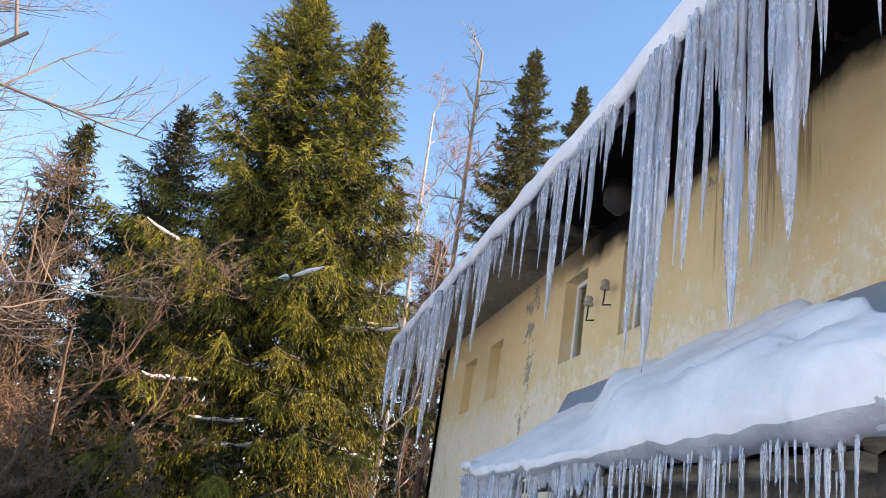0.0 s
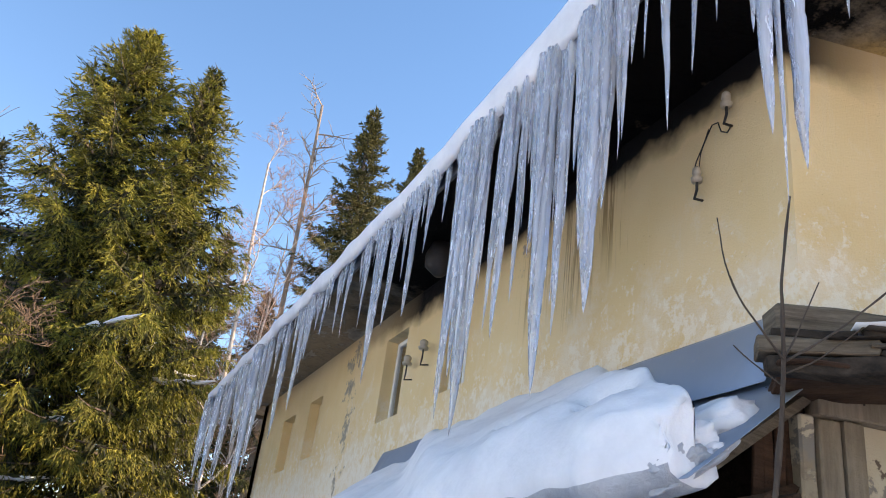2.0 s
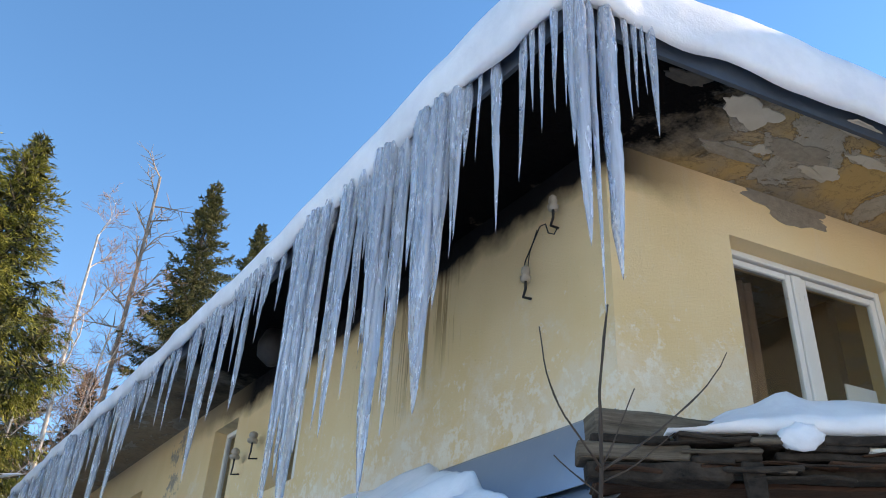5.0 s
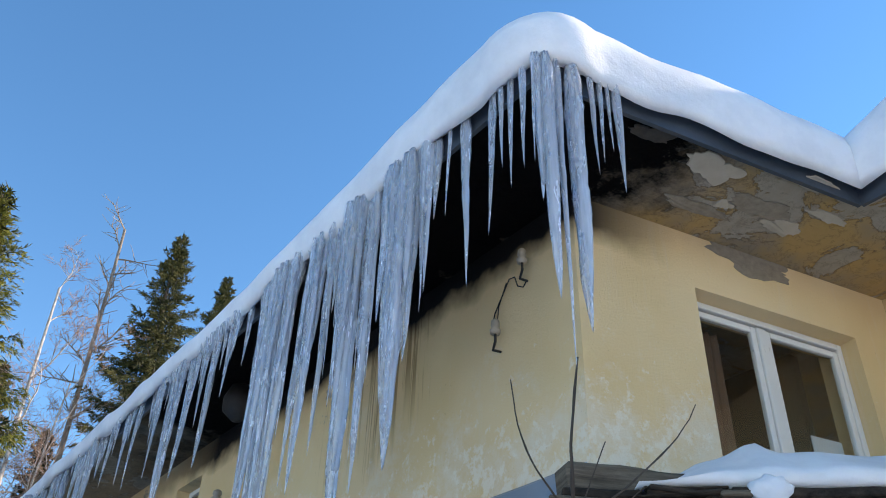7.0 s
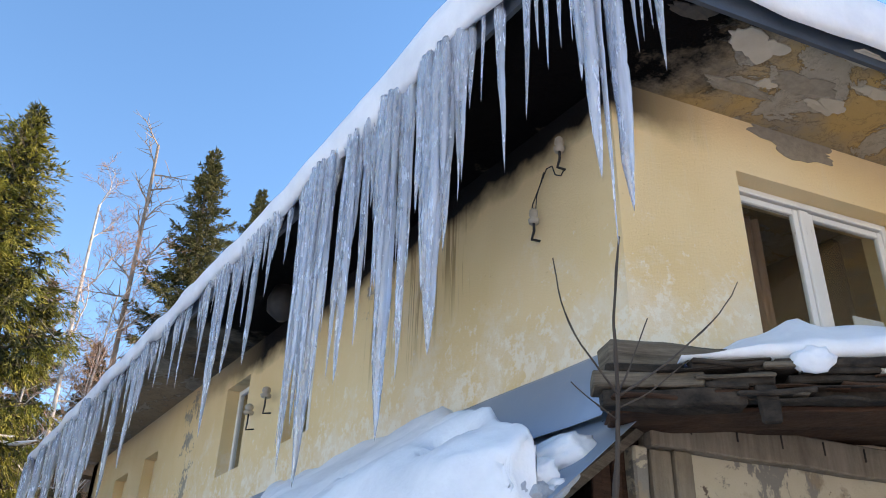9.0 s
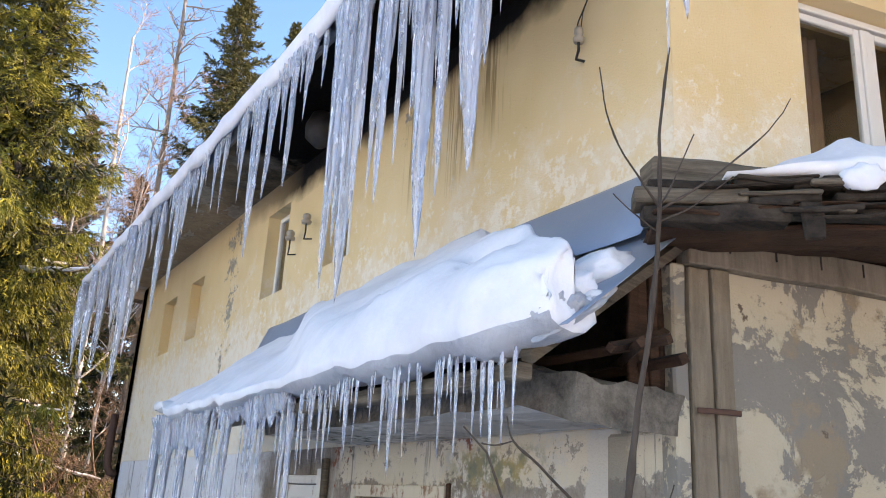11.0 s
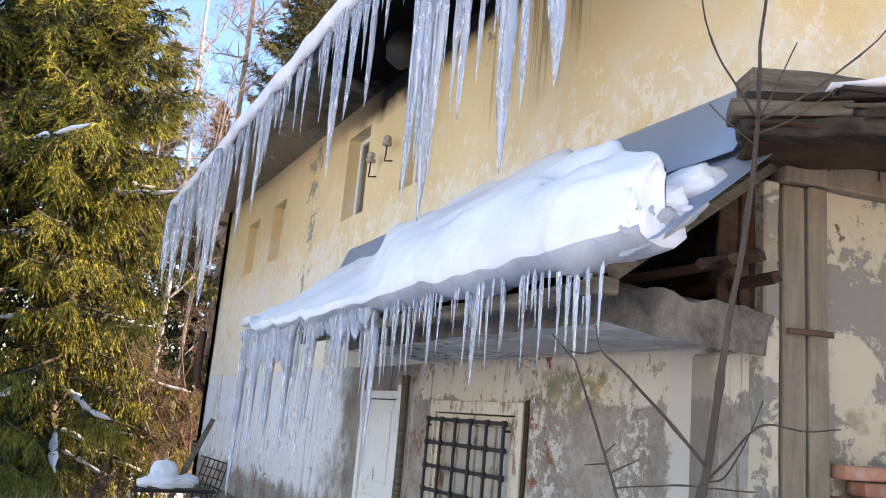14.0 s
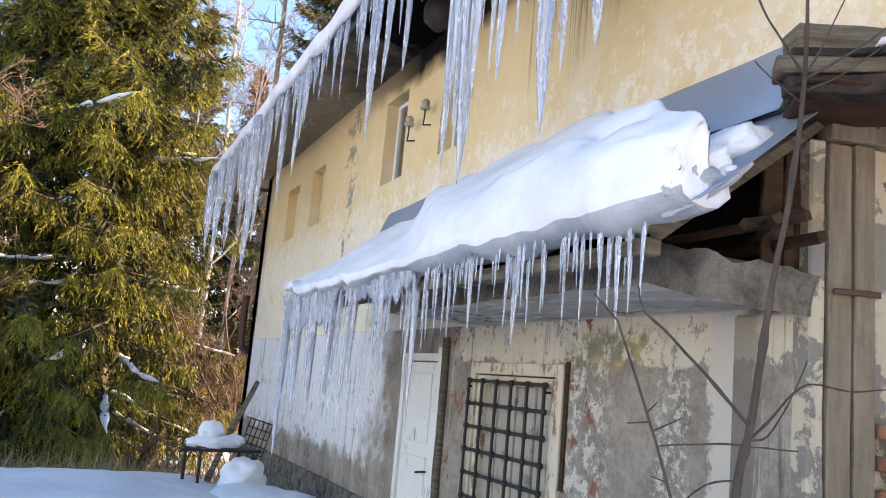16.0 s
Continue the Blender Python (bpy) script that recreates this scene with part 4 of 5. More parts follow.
# a frozen curtain of thin flutes between the larger ones
rnd = random.Random(5)
y = 3.28
while y < 18.4:
    near = 3.25 < y < 6.0
    icicle(2.46 + rnd.uniform(-0.02, 0.03), y, 5.585, rnd.uniform(0.25, 0.85) if near else rnd.uniform(0.12, 0.5), rnd.uniform(0.04, 0.09) if near else rnd.uniform(0.03, 0.07), int(y * 1000),
           "short icicle in the frozen fringe of the eave", "icicles along the eave")
    y += rnd.uniform(0.08, 0.17) if near else rnd.uniform(0.12, 0.3) * (1 + y / 30)


def ice_curtain(name, y0, y1, drop, seed, x0=2.455, z0=5.60, label="fused sheet of ice between the icicles of the eave"):
    """A fused sheet of ice behind the icicles, its lower edge ragged."""
    bm = bmesh.new()
    n, m = int((y1 - y0) / 0.02), 10
    rows = []
    for i in range(n + 1):
        y = y0 + (y1 - y0) * i / n
        end = min(1.0, 6 * min(i, n - i) / n + 0.15)
        d = drop * end * (0.75 + 0.7 * noise.noise(Vector((y * 2.7, seed, 0))) + 0.5 * noise.noise(Vector((y * 9, seed, 4))))
        front, back = [], []
        for k in range(m + 1):
            f = k / m
            z = z0 - max(d, 0.05) * f
            w = 0.035 * (1 - f) ** 0.6 + 0.004
            o = 0.02 * noise.noise(Vector((y * 14, z * 0.8, seed)))
            front.append(bm.verts.new((x0 + o - w, y, z)))
            back.append(bm.verts.new((x0 + o + w, y, z)))
        rows.append(front + back[::-1])
    for a, b in zip(rows, rows[1:]):
        for k in range(len(a)):
            j = (k + 1) % len(a)
            bm.faces.new((a[k], a[j], b[j], b[k]))
    bm.faces.new(rows[0]), bm.faces.new(rows[-1][::-1])
    return tagged(mesh_object(name, bm, ICE, None, True), label, "ice")


ice_curtain("ice_sheet", 3.30, 3.92, 0.70, 3)
ice_curtain("ice_sheet", 3.93, 4.36, 0.55, 7)
ice_curtain("ice_sheet", 4.52, 5.0, 0.5, 11)
ice_curtain("ice_sheet", 5.04, 5.86, 0.6, 13)
ice_curtain("ice_sheet", 5.95, 8.2, 0.20, 17)
# along the slab of the lean-to
y = 3.05
while y < 9.2:
    if y < 5.2:
        ln = rnd.choice((0.05, 0.08, 0.12, 0.2, 0.3, 0.4))
        w = 0.012 + ln * 0.04
        step = rnd.uniform(0.015, 0.07)
    else:
        ln = rnd.uniform(0.2, 0.7) if y < 6 else rnd.choice((0.25, 0.4, 0.55, 0.7, 0.9, 1.2))
        w = rnd.uniform(0.02, 0.05)
        step = rnd.uniform(0.04, 0.12)
    icicle(2.27 + rnd.uniform(-0.09, 0.05) + (0.10 if y > 8.8 else 0), y, 2.27 + (0.05 if y > 8.6 else 0), ln + 0.08, w, int(y * 977), "thin clear icicle dripping from the edge of the snow slab", "icicles along the lean-to")
    y += step
for k, (y, ln, w) in enumerate(((3.10, 0.50, 0.04), (3.02, 0.44, 0.03), (3.16, 0.40, 0.035), (3.24, 0.42, 0.025), (2.92, 0.36, 0.025), (3.75, 0.35, 0.03), (4.05, 0.58, 0.05), (4.6, 0.45, 0.03), (5.5, 1.15, 0.075), (5.62, 0.9, 0.06), (6.1, 0.8, 0.06))):
    icicle(2.28, y, 2.27, ln, w, 500 + k, "long clear icicle hanging from the edge of the snow slab", "icicles along the lean-to")
for k, (y, ln, w, fl) in enumerate(((6.7, 0.95, 0.10, 3), (7.3, 1.25, 0.10, 4), (7.9, 1.15, 0.12, 4), (8.5, 1.25, 0.13, 4), (8.98, 1.75, 0.16, 5))):
    ice_column(2.22, y, 2.32, ln, w, 540 + k, "cluster of fused icicles at the far end of the lean-to", "icicles along the lean-to", fl)
ice_curtain("ice_sheet", 5.35, 7.1, 0.26, 23, 2.22, 2.31, "fused sheet of ice under the snow of the lean-to")
ice_curtain("ice_sheet", 7.15, 9.25, 0.42, 29, 2.22, 2.31, "fused sheet of ice under the snow of the lean-to")


# ---- windows and doors ----
def frame_bars(u0, u1, z0, z1, w, d0, d1, place):
    """Four bars of a frame in wall coordinates."""
    return [place(u0, u0 + w, d0, d1, z0, z1), place(u1 - w, u1, d0, d1, z0, z1), place(u0 + w, u1 - w, d0, d1, z1 - w, z1), place(u0 + w, u1 - w, d0, d1, z0, z0 + w)]


GM = Matrix.Translation(CORNER) @ Matrix.Rotation(ANG, 4, 'Z')


def gable_box(u0, u1, d0, d1, z0, z1):
    return new_box(u0, u1, d0, d1, z0, z1, 0.006, 0.002, GM)


win = thing("window_1", "old white-painted casement window with dark panes in the gable wall", "window", kind="structure")
for b in frame_bars(1.012, 2.578, 3.402, 5.018, 0.05, 0.14, 0.22, gable_box):
    part("window_frame", b, WINDOW_WHITE, win)
for a, c in ((1.065, 1.69), (1.78, 2.525)):
    sash = part("sash", frame_bars(a, c, 3.475, 4.945, 0.05, 0.15, 0.20, gable_box)[0], WINDOW_WHITE, win)
    for b in frame_bars(a, c, 3.475, 4.945, 0.05, 0.15, 0.20, gable_box)[1:]:
        part("rail", b, WINDOW_WHITE, sash)
    g = part("pane", new_box(a + 0.05, c - 0.05, 0.172, 0.178, 3.525, 4.895, m=GM), GLASS, sash)
    g.visible_shadow = False
part("mullion", gable_box(1.692, 1.778, 0.135, 0.215, 3.475, 4.945), WINDOW_WHITE, win)
bm = bmesh.new()
for k in range(15):
    u = 1.15 + 0.022 * k
    for z in (3.5, 4.9):
        bm.verts.new(GM @ Vector((u, 0.34 + 0.02 * math.sin(k * 1.7), z)))
bm.verts.ensure_lookup_table()
for k in range(14):
    bm.faces.new((bm.verts[2 * k], bm.verts[2 * k + 2], bm.verts[2 * k + 3], bm.verts[2 * k + 1]))
cur = mesh_object("curtain", bm, CURTAIN, None, True)
sol = cur.modifiers.new("thickness", 'SOLIDIFY')
sol.thickness = 0.004
tagged(cur, "faded brown curtain hanging behind the window", "curtain")
tagged(mesh_object("card", new_box(2.15, 2.45, 0.26, 0.27, 3.52, 4.22, m=GM), PAPER), "white card leaning inside the window", "card")


def long_box(y0, y1, x0, x1, z0, z1, bevel=0.005, jit=0.002):
    return new_box(XW + x0, XW + x1, y0, y1, z0, z1, bevel, jit)


for k, (y0, y1, z0, z1) in enumerate(((14.60, 15.44, 3.88, 4.86), (12.97, 13.70, 3.92, 4.90))):
    n = thing("window_%d" % (k + 2), "shallow blind window niche plastered yellow", "window", kind="structure")
    part("back", long_box(y0 + 0.002, y1 - 0.002, 0.16, 0.3, z0 + 0.002, z1 - 0.002), PLASTER, n)
for k, (y0, y1, z0, z1) in enumerate(((9.36, 10.14, 3.98, 5.12), (7.50, 8.28, 4.00, 5.10), (11.94, 13.34, 2.22, 2.62))):
    n = thing("window_%d" % (k + 4), ("narrow old window with grey wooden frame in the yellow wall" if k < 2 else "low dark slit window above the limewashed wall"), "window", kind="structure")
    for b in frame_bars(y0 + 0.003, y1 - 0.003, z0 + 0.003, z1 - 0.003, 0.06, 0.16, 0.22, long_box):
        part("window_frame", b, WINDOW_WHITE, n)
    part("mullion", long_box((y0 + y1) / 2 - 0.025, (y0 + y1) / 2 + 0.025, 0.155, 0.21, z0 + 0.06, z1 - 0.06), WINDOW_WHITE, n)
    g = part("pane", new_box(XW + 0.185, XW + 0.19, y0 + 0.06, y1 - 0.06, z0 + 0.06, z1 - 0.06), GLASS, n)
    g.visible_shadow = False

# white door in the lower wall
door = thing("door_1", "closed door with flaking white paint in the decayed wall", "door", kind="structure")
for b in (long_box(8.56, 8.64, -0.03, 0.14, -0.28, 1.80), long_box(7.60, 7.70, -0.03, 0.14, -0.28, 1.86), long_box(7.70, 8.56, -0.03, 0.14, 1.72, 1.80)):
    part("door_frame", b, WHITE_WOOD, door)
leaf = part("door_leaf", long_box(7.71, 8.55, 0.0, 0.05, -0.27, 1.71), WHITE_WOOD, door)
for z0, z1 in ((-0.12, 0.75), (0.88, 1.6)):
    part("panel", long_box(7.84, 8.42, -0.012, 0.0, z0, z1, 0.01), WHITE_WOOD, leaf)
bm = bmesh.new()
tube(bm, [(XW - 0.01, 7.80, 0.62), (XW - 0.06, 7.80, 0.62), (XW - 0.07, 7.92, 0.60)], 0.011, 6)
part("door_handle", bm, IRON, leaf, "dark iron handle")
bm = new_box(XW - 0.05, XW + 0.0, 7.46, 7.56, -0.3, 1.95, 0.01, 0.015, cuts=6)
tagged(mesh_object("plank", bm, OLD_WOOD), "grey weathered plank standing against the wall", "plank")

# barred window
gw = thing("window_7", "cream-painted boarded window behind a rusty iron grille", "window", kind="structure")
for b in frame_bars(5.36, 6.92, 0.06, 1.72, 0.10, -0.035, 0.12, long_box):
    part("window_frame", b, CREAM_WOOD, gw)
for b in frame_bars(5.47, 6.81, 0.17, 1.61, 0.08, -0.01, 0.10, long_box):
    part("casement", b, CREAM_WOOD, gw)
part("trim_board", long_box(5.31, 5.355, -0.022, 0.0, 0.8, 1.74), RED_WOOD, gw, "bare reddish trim board")
for k in range(11):
    y0 = 5.56 + k * 0.107
    part("board", long_box(y0, y0 + 0.10, 0.05 + 0.008 * (k % 3), 0.08 + 0.008 * (k % 3), 0.25, 1.53), BOARD_PAINT, gw)
gr = thing("iron_grille", "rusty black iron grille bolted over the window", "grille")
for k in range(6):
    y = 5.56 + k * 0.262
    part("bar", new_box(XW - 0.075, XW - 0.055, y - 0.014, y + 0.014, 0.10, 1.57, 0.003), IRON, gr)
for k in range(8):
    z = 0.14 + k * 0.202
    part("flat", new_box(XW - 0.058, XW - 0.046, 5.53, 6.90, z - 0.016, z + 0.016, 0.003), IRON, gr)
for k in range(6):
    for j in range(8):
        part("knot", new_box(XW - 0.082, XW - 0.04, 5.56 + k * 0.262 - 0.024, 5.56 + k * 0.262 + 0.024, 0.14 + j * 0.202 - 0.024, 0.14 + j * 0.202 + 0.024, 0.01), IRON, gr)
for y in (5.56, 6.87):
    for z in (0.2, 1.5):
        part("bolt", new_box(XW - 0.06, XW + 0.0, y - 0.01, y + 0.01, z - 0.01, z + 0.01), IRON, gr)

# niche and plinth in the far bay
tagged(mesh_object("wall_niche", long_box(11.42, 12.1, -0.02, 0.0, 1.08, 1.80, 0.01, 0.004), LOWER), "grey blocked-up opening in the limewashed wall", "niche", kind="structure")
tagged(mesh_object("plinth", long_box(8.75, YF, -0.06, -0.002, -1.4, 0.10, 0.015, 0.006), CONCRETE), "damp grey concrete plinth of the wall", "plinth", kind="structure")
tagged(mesh_object("pilaster", new_box(XW - 0.17, XW - 0.002, 3.0, 3.5, -0.9, 2.01, 0.02, 0.012), LOWER), "patched concrete pilaster at the corner", "pilaster", kind="structure")

# insulators on the wall
def insulator(x, y, z, s, label):
    t = thing("insulator", label, "insulator", group="insulators on the wall")
    bm = bmesh.new()
    tube(bm, [(XW + 0.02, y, z - 0.10 * s), (x, y - 0.01, z - 0.12 * s), (x - 0.02, y - 0.06 * s, z - 0.08 * s), (x - 0.02, y - 0.06 * s, z)], 0.010, 6)
    part("hook", bm, IRON, t, "dark iron hook")
    bm = bmesh.new()
    tube(bm, [(x - 0.02, y - 0.06 * s, z - 0.02), (x - 0.02, y - 0.06 * s, z + 0.01), (x - 0.02, y - 0.06 * s, z + 0.03), (x - 0.02, y - 0.06 * s, z + 0.05), (x - 0.02, y - 0.06 * s, z + 0.085), (x - 0.02, y - 0.06 * s, z + 0.10)],
         [0.036 * s, 0.042 * s, 0.024 * s, 0.034 * s, 0.030 * s, 0.016 * s], 10)
    part("bell", bm, CERAMIC, t, "dirty white porcelain bell", True)
    return t


insulator(3.40, 9.02, 4.50, 1.5, "porcelain insulator on an iron hook by the narrow window")
insulator(3.40, 8.55, 4.58, 1.5, "porcelain insulator on an iron hook by the narrow window")
insulator(3.42, 3.87, 4.66, 1.0, "porcelain insulator with a loose wire on the yellow wall")
insulator(3.42, 3.57, 5.11, 1.0, "porcelain insulator high on the yellow wall")
bm = bmesh.new()
tube(bm, [(3.44, 3.90, 4.72), (3.46, 3.885, 4.86), (3.47, 3.80, 5.0), (3.46, 3.72, 5.08), (3.46, 3.66, 5.07), (3.45, 3.62, 4.97), (3.45, 3.56, 4.93), (3.45, 3.53, 4.96)], 0.005, 5)
tube(bm, [(3.45, 3.85, 4.74), (3.46, 3.84, 4.90), (3.465, 3.76, 5.07)], 0.004, 5)
tagged(mesh_object("wire", bm, IRON), "loose rusty wire hanging between two insulators", "wire")
# vent pot under the soffit
bm = bmesh.new()
tube(bm, [(3.10, 7.6, 5.52), (3.10, 7.6, 5.35), (3.10, 7.6, 5.22), (3.10, 7.6, 5.12)], [0.10, 0.17, 0.16, 0.05], 14)
tagged(mesh_object("lamp_cover", bm, IRON, None, True), "round dark iron vent pot under the eave", "lamp")

# drain pipe at the far end
dp = thing("drain_pipe", "rusty brown drain pipe with an elbow at the far wall", "pipe")
bm = bmesh.new()
tube(bm, [(3.30, 17.35, 2.95), (3.29, 17.35, 2.6), (3.29, 17.35, 2.1), (3.31, 17.35, 1.95), (3.36, 17.35, 1.86), (3.49, 17.35, 1.82)], 0.075, 10)
part("pipe", bm, RUST, dp, "", True)
part("bracket", new_box(3.29, 3.5, 17.32, 17.38, 2.42, 2.46), IRON, dp)


# ---- shed at the corner ----
PM = Matrix.Translation(CORNER - 0.14 * NR) @ Matrix.Rotation(ANG, 4, 'Z')
P0 = PM @ Vector((-0.06, 0, 0))
wall("wall_shed", tuple(P0.xy), ANG, 3.0, -0.9, 3.04, 0.13, [], SHED_PLASTER, "flaking cream and tan plaster wall of the timber shed")


def pbox(u0, u1, d0, d1, z0, z1, seed=0, jit=0.006, cuts=8, bevel=0.008):
    return new_box(u0, u1, d0, d1, z0, z1, bevel, jit, PM, cuts, seed)


shed = thing("shed_frame", "weathered timber frame of the shed beside the house corner", "frame")
part("post", pbox(-0.075, 0.055, -0.05, -0.003, -0.5, 2.855), PALE_WOOD, shed)
part("post", pbox(0.06, 0.175, -0.065, -0.003, -0.5, 2.86, 3), PALE_WOOD, shed)
part("header_beam", pbox(-0.09, 2.9, -0.085, -0.003, 2.865, 3.05, 5, 0.008, 14), PALE_WOOD, shed)
for k in range(7):
    part("peg", pbox(0.16 + 0.31 * k, 0.172 + 0.31 * k, -0.089, -0.08, 2.95, 3.03, k, 0.003, 0, 0.002), ROT_WOOD, shed)
part("strap", pbox(-0.08, 0.19, -0.085, -0.068, 2.085, 2.115, 7, 0.012, 6, 0.004), RUST, shed, "rusty iron strap")
tagged(mesh_object("plaster_jamb", pbox(-0.17, -0.08, -0.03, 0.1, -0.5, 2.86, 9, 0.014, 12, 0.012), SHED_PLASTER), "strip of flaking plaster beside the post", "jamb", kind="structure")

# roof edge of the shed: stacked rotten boards, running from the house corner towards the camera's side
S0, S1 = Vector((2.78, 2.63, 0)), Vector((5.2, 0.60, 0))
SD = (S1 - S0).normalized()
SA = math.atan2(SD.y, SD.x)
SM = Matrix.Translation(S0) @ Matrix.Rotation(SA, 4, 'Z')
roof = thing("shed_roof", "rotten timber shed roof edge of stacked boards", "roof")


def sbox(u0, u1, d0, d1, z0, z1, seed, mat, label="", jit=0.012, cuts=10):
    return part("board", new_box(u0, u1, d0, d1, z0, z1, 0.008, jit, SM, cuts, seed), mat, roof, label)


sbox(0.0, 0.66, 0.00, 0.12, 2.895, 2.975, 1, ROT_WOOD, jit=0.02)
sbox(0.64, 3.1, 0.03, 0.12, 2.925, 2.985, 2, ROT_WOOD, jit=0.018)
sbox(-0.03, 0.48, 0.01, 0.14, 2.985, 3.06, 3, OLD_WOOD, jit=0.02)
sbox(0.50, 0.80, -0.01, 0.12, 2.99, 3.05, 11, ROT_WOOD, jit=0.02)
sbox(0.86, 3.1, 0.00, 0.12, 2.995, 3.035, 4, ROT_WOOD, jit=0.014)
sbox(0.02, 0.40, 0.02, 0.2, 3.065, 3.11, 5, ROT_WOOD, jit=0.02)
sbox(0.42, 0.9, -0.01, 0.2, 3.06, 3.10, 12, ROT_WOOD, jit=0.02)
sbox(0.80, 3.1, -0.02, 0.3, 3.075, 3.12, 6, ROT_WOOD, jit=0.014)
sbox(1.18, 3.1, 0.01, 0.06, 3.042, 3.07, 7, WHITE_WOOD, "strip of old white-painted lath", 0.006)
rs = random.Random(8)
for k in range(40):
    u = rs.uniform(0.0, 2.7)
    z = rs.uniform(2.89, 3.10)
    sbox(u, u + rs.uniform(0.12, 0.6), -0.045 + rs.uniform(0, 0.035), 0.05, z, z + rs.uniform(0.008, 0.03), 70 + k, rs.choice((ROT_WOOD, ROT_WOOD, RED_WOOD, OLD_WOOD)), "splintered strip of rotten board", 0.03, 5)
sbox(0.70, 0.79, -0.03, 0.0, 2.80, 2.99, 13, ROT_WOOD, "hanging scrap of dark board", 0.02)
# boards closing the roof from below; their dark tone includes the shade
for k in range(6):
    d0 = 0.13 + 0.26 * k
    part("underside_board", new_box(0.05, 3.1, d0, d0 + 0.25, 2.90 + 0.05 * k, 2.925 + 0.05 * k, 0.005, 0.02, SM, 10, 20 + k), RED_WOOD, roof, "reddish underside board, its tone darkened for the shade there")
for k in range(6):
    d0 = 0.32 + 0.3 * k
    part("deck_board", new_box(0.1, 3.1, d0, d0 + 0.28, 3.04 + 0.05 * k, 3.07 + 0.05 * k, 0.005, 0.008, SM, 8, 40 + k), ROT_WOOD, roof)
blk = new_box(0.10, 0.95, 0.10, 0.30, 3.12, 3.29, 0.018, 0.02, SM @ Matrix.Rotation(radians(16), 4, 'Z'), 8, 9)
tagged(mesh_object("timber_beam", blk, OLD_WOOD), "squared grey timber beam lying on the shed roof", "beam")


def shed_snow():
    bm = bmesh.new()
    rows = []
    n, m = 48, 14
    for i in range(n + 1):
        u = 0.38 + 2.75 * i / n
        row = []
        for k in range(m + 1):
            s = k / m
            d = -0.04 + 1.9 * s
            th = (0.12 + 0.15 * min(1, max(0, (u - 0.4) / 0.6))) * min(1, 0.25 + 3 * s) * min(1, (u - 0.30) / 0.5)
            th += 0.035 * noise.noise(Vector((u * 2.2, d * 2.2, 5))) + 0.06 * math.exp(-((u - 1.05) / 0.08) ** 2 - ((d - 0.35) / 0.2) ** 2)
            e = 0.05 * noise.noise(Vector((u * 4, 1, 1))) * (1 - s)
            row.append(bm.verts.new(SM @ Vector((u, d + e, 3.115 + 0.17 * max(d, 0) + max(th, 0.004)))))
        d2 = -0.02 + 0.05 * noise.noise(Vector((u * 4, 1, 1)))
        row.append(bm.verts.new(SM @ Vector((u, 1.86, 3.42))))
        row.append(bm.verts.new(SM @ Vector((u, d2 + 0.05, 3.118))))
        rows.append(row)
    for a, b in zip(rows, rows[1:]):
        for k in range(len(a)):
            j = (k + 1) % len(a)
            bm.faces.new((a[k], a[j], b[j], b[k]))
    for r in (rows[0], rows[-1]):
        bm.faces.new(r)
    bmesh.ops.triangulate(bm, faces=[f for f in bm.faces if len(f.verts) > 4])
    return tagged(mesh_object("shed_snow", bm, SNOW, None, True), "uneven layer of snow on the shed roof", "snow")


shed_snow()
bm = bmesh.new()
bmesh.ops.create_icosphere(bm, subdivisions=3, radius=1.0)
for v in bm.verts:
    c = v.co.copy()
    v.co = SM @ (Vector((c.x * 0.10, c.y * 0.045, c.z * 0.065)) * (1 + 0.35 * noise.noise(c * 2)) + Vector((0.98, -0.02, 3.10)))
tagged(mesh_object("snow_drip", bm, SNOW, None, True), "lump of snow hanging over the shed's board edge", "snow")
# stacked bricks in the shed wall
pile = thing("brick_pile", "old red bricks stacked at the shed wall", "bricks")
for k in range(15):
    r, c = divmod(k, 3)
    u = 0.20 + 0.25 * c + (0.11 if r % 2 else 0)
    z = 1.50 - 0.078 * (r + 1)
    part("brick", pbox(u, u + 0.235, -0.14, -0.004, z, z + 0.068, k, 0.006, 0), BRICK, pile)
tagged(mesh_object("brick_ledge", pbox(0.19, 1.6, -0.15, -0.003, -0.9, 1.108), LOWER), "low plastered ledge under the bricks", "ledge", kind="structure")


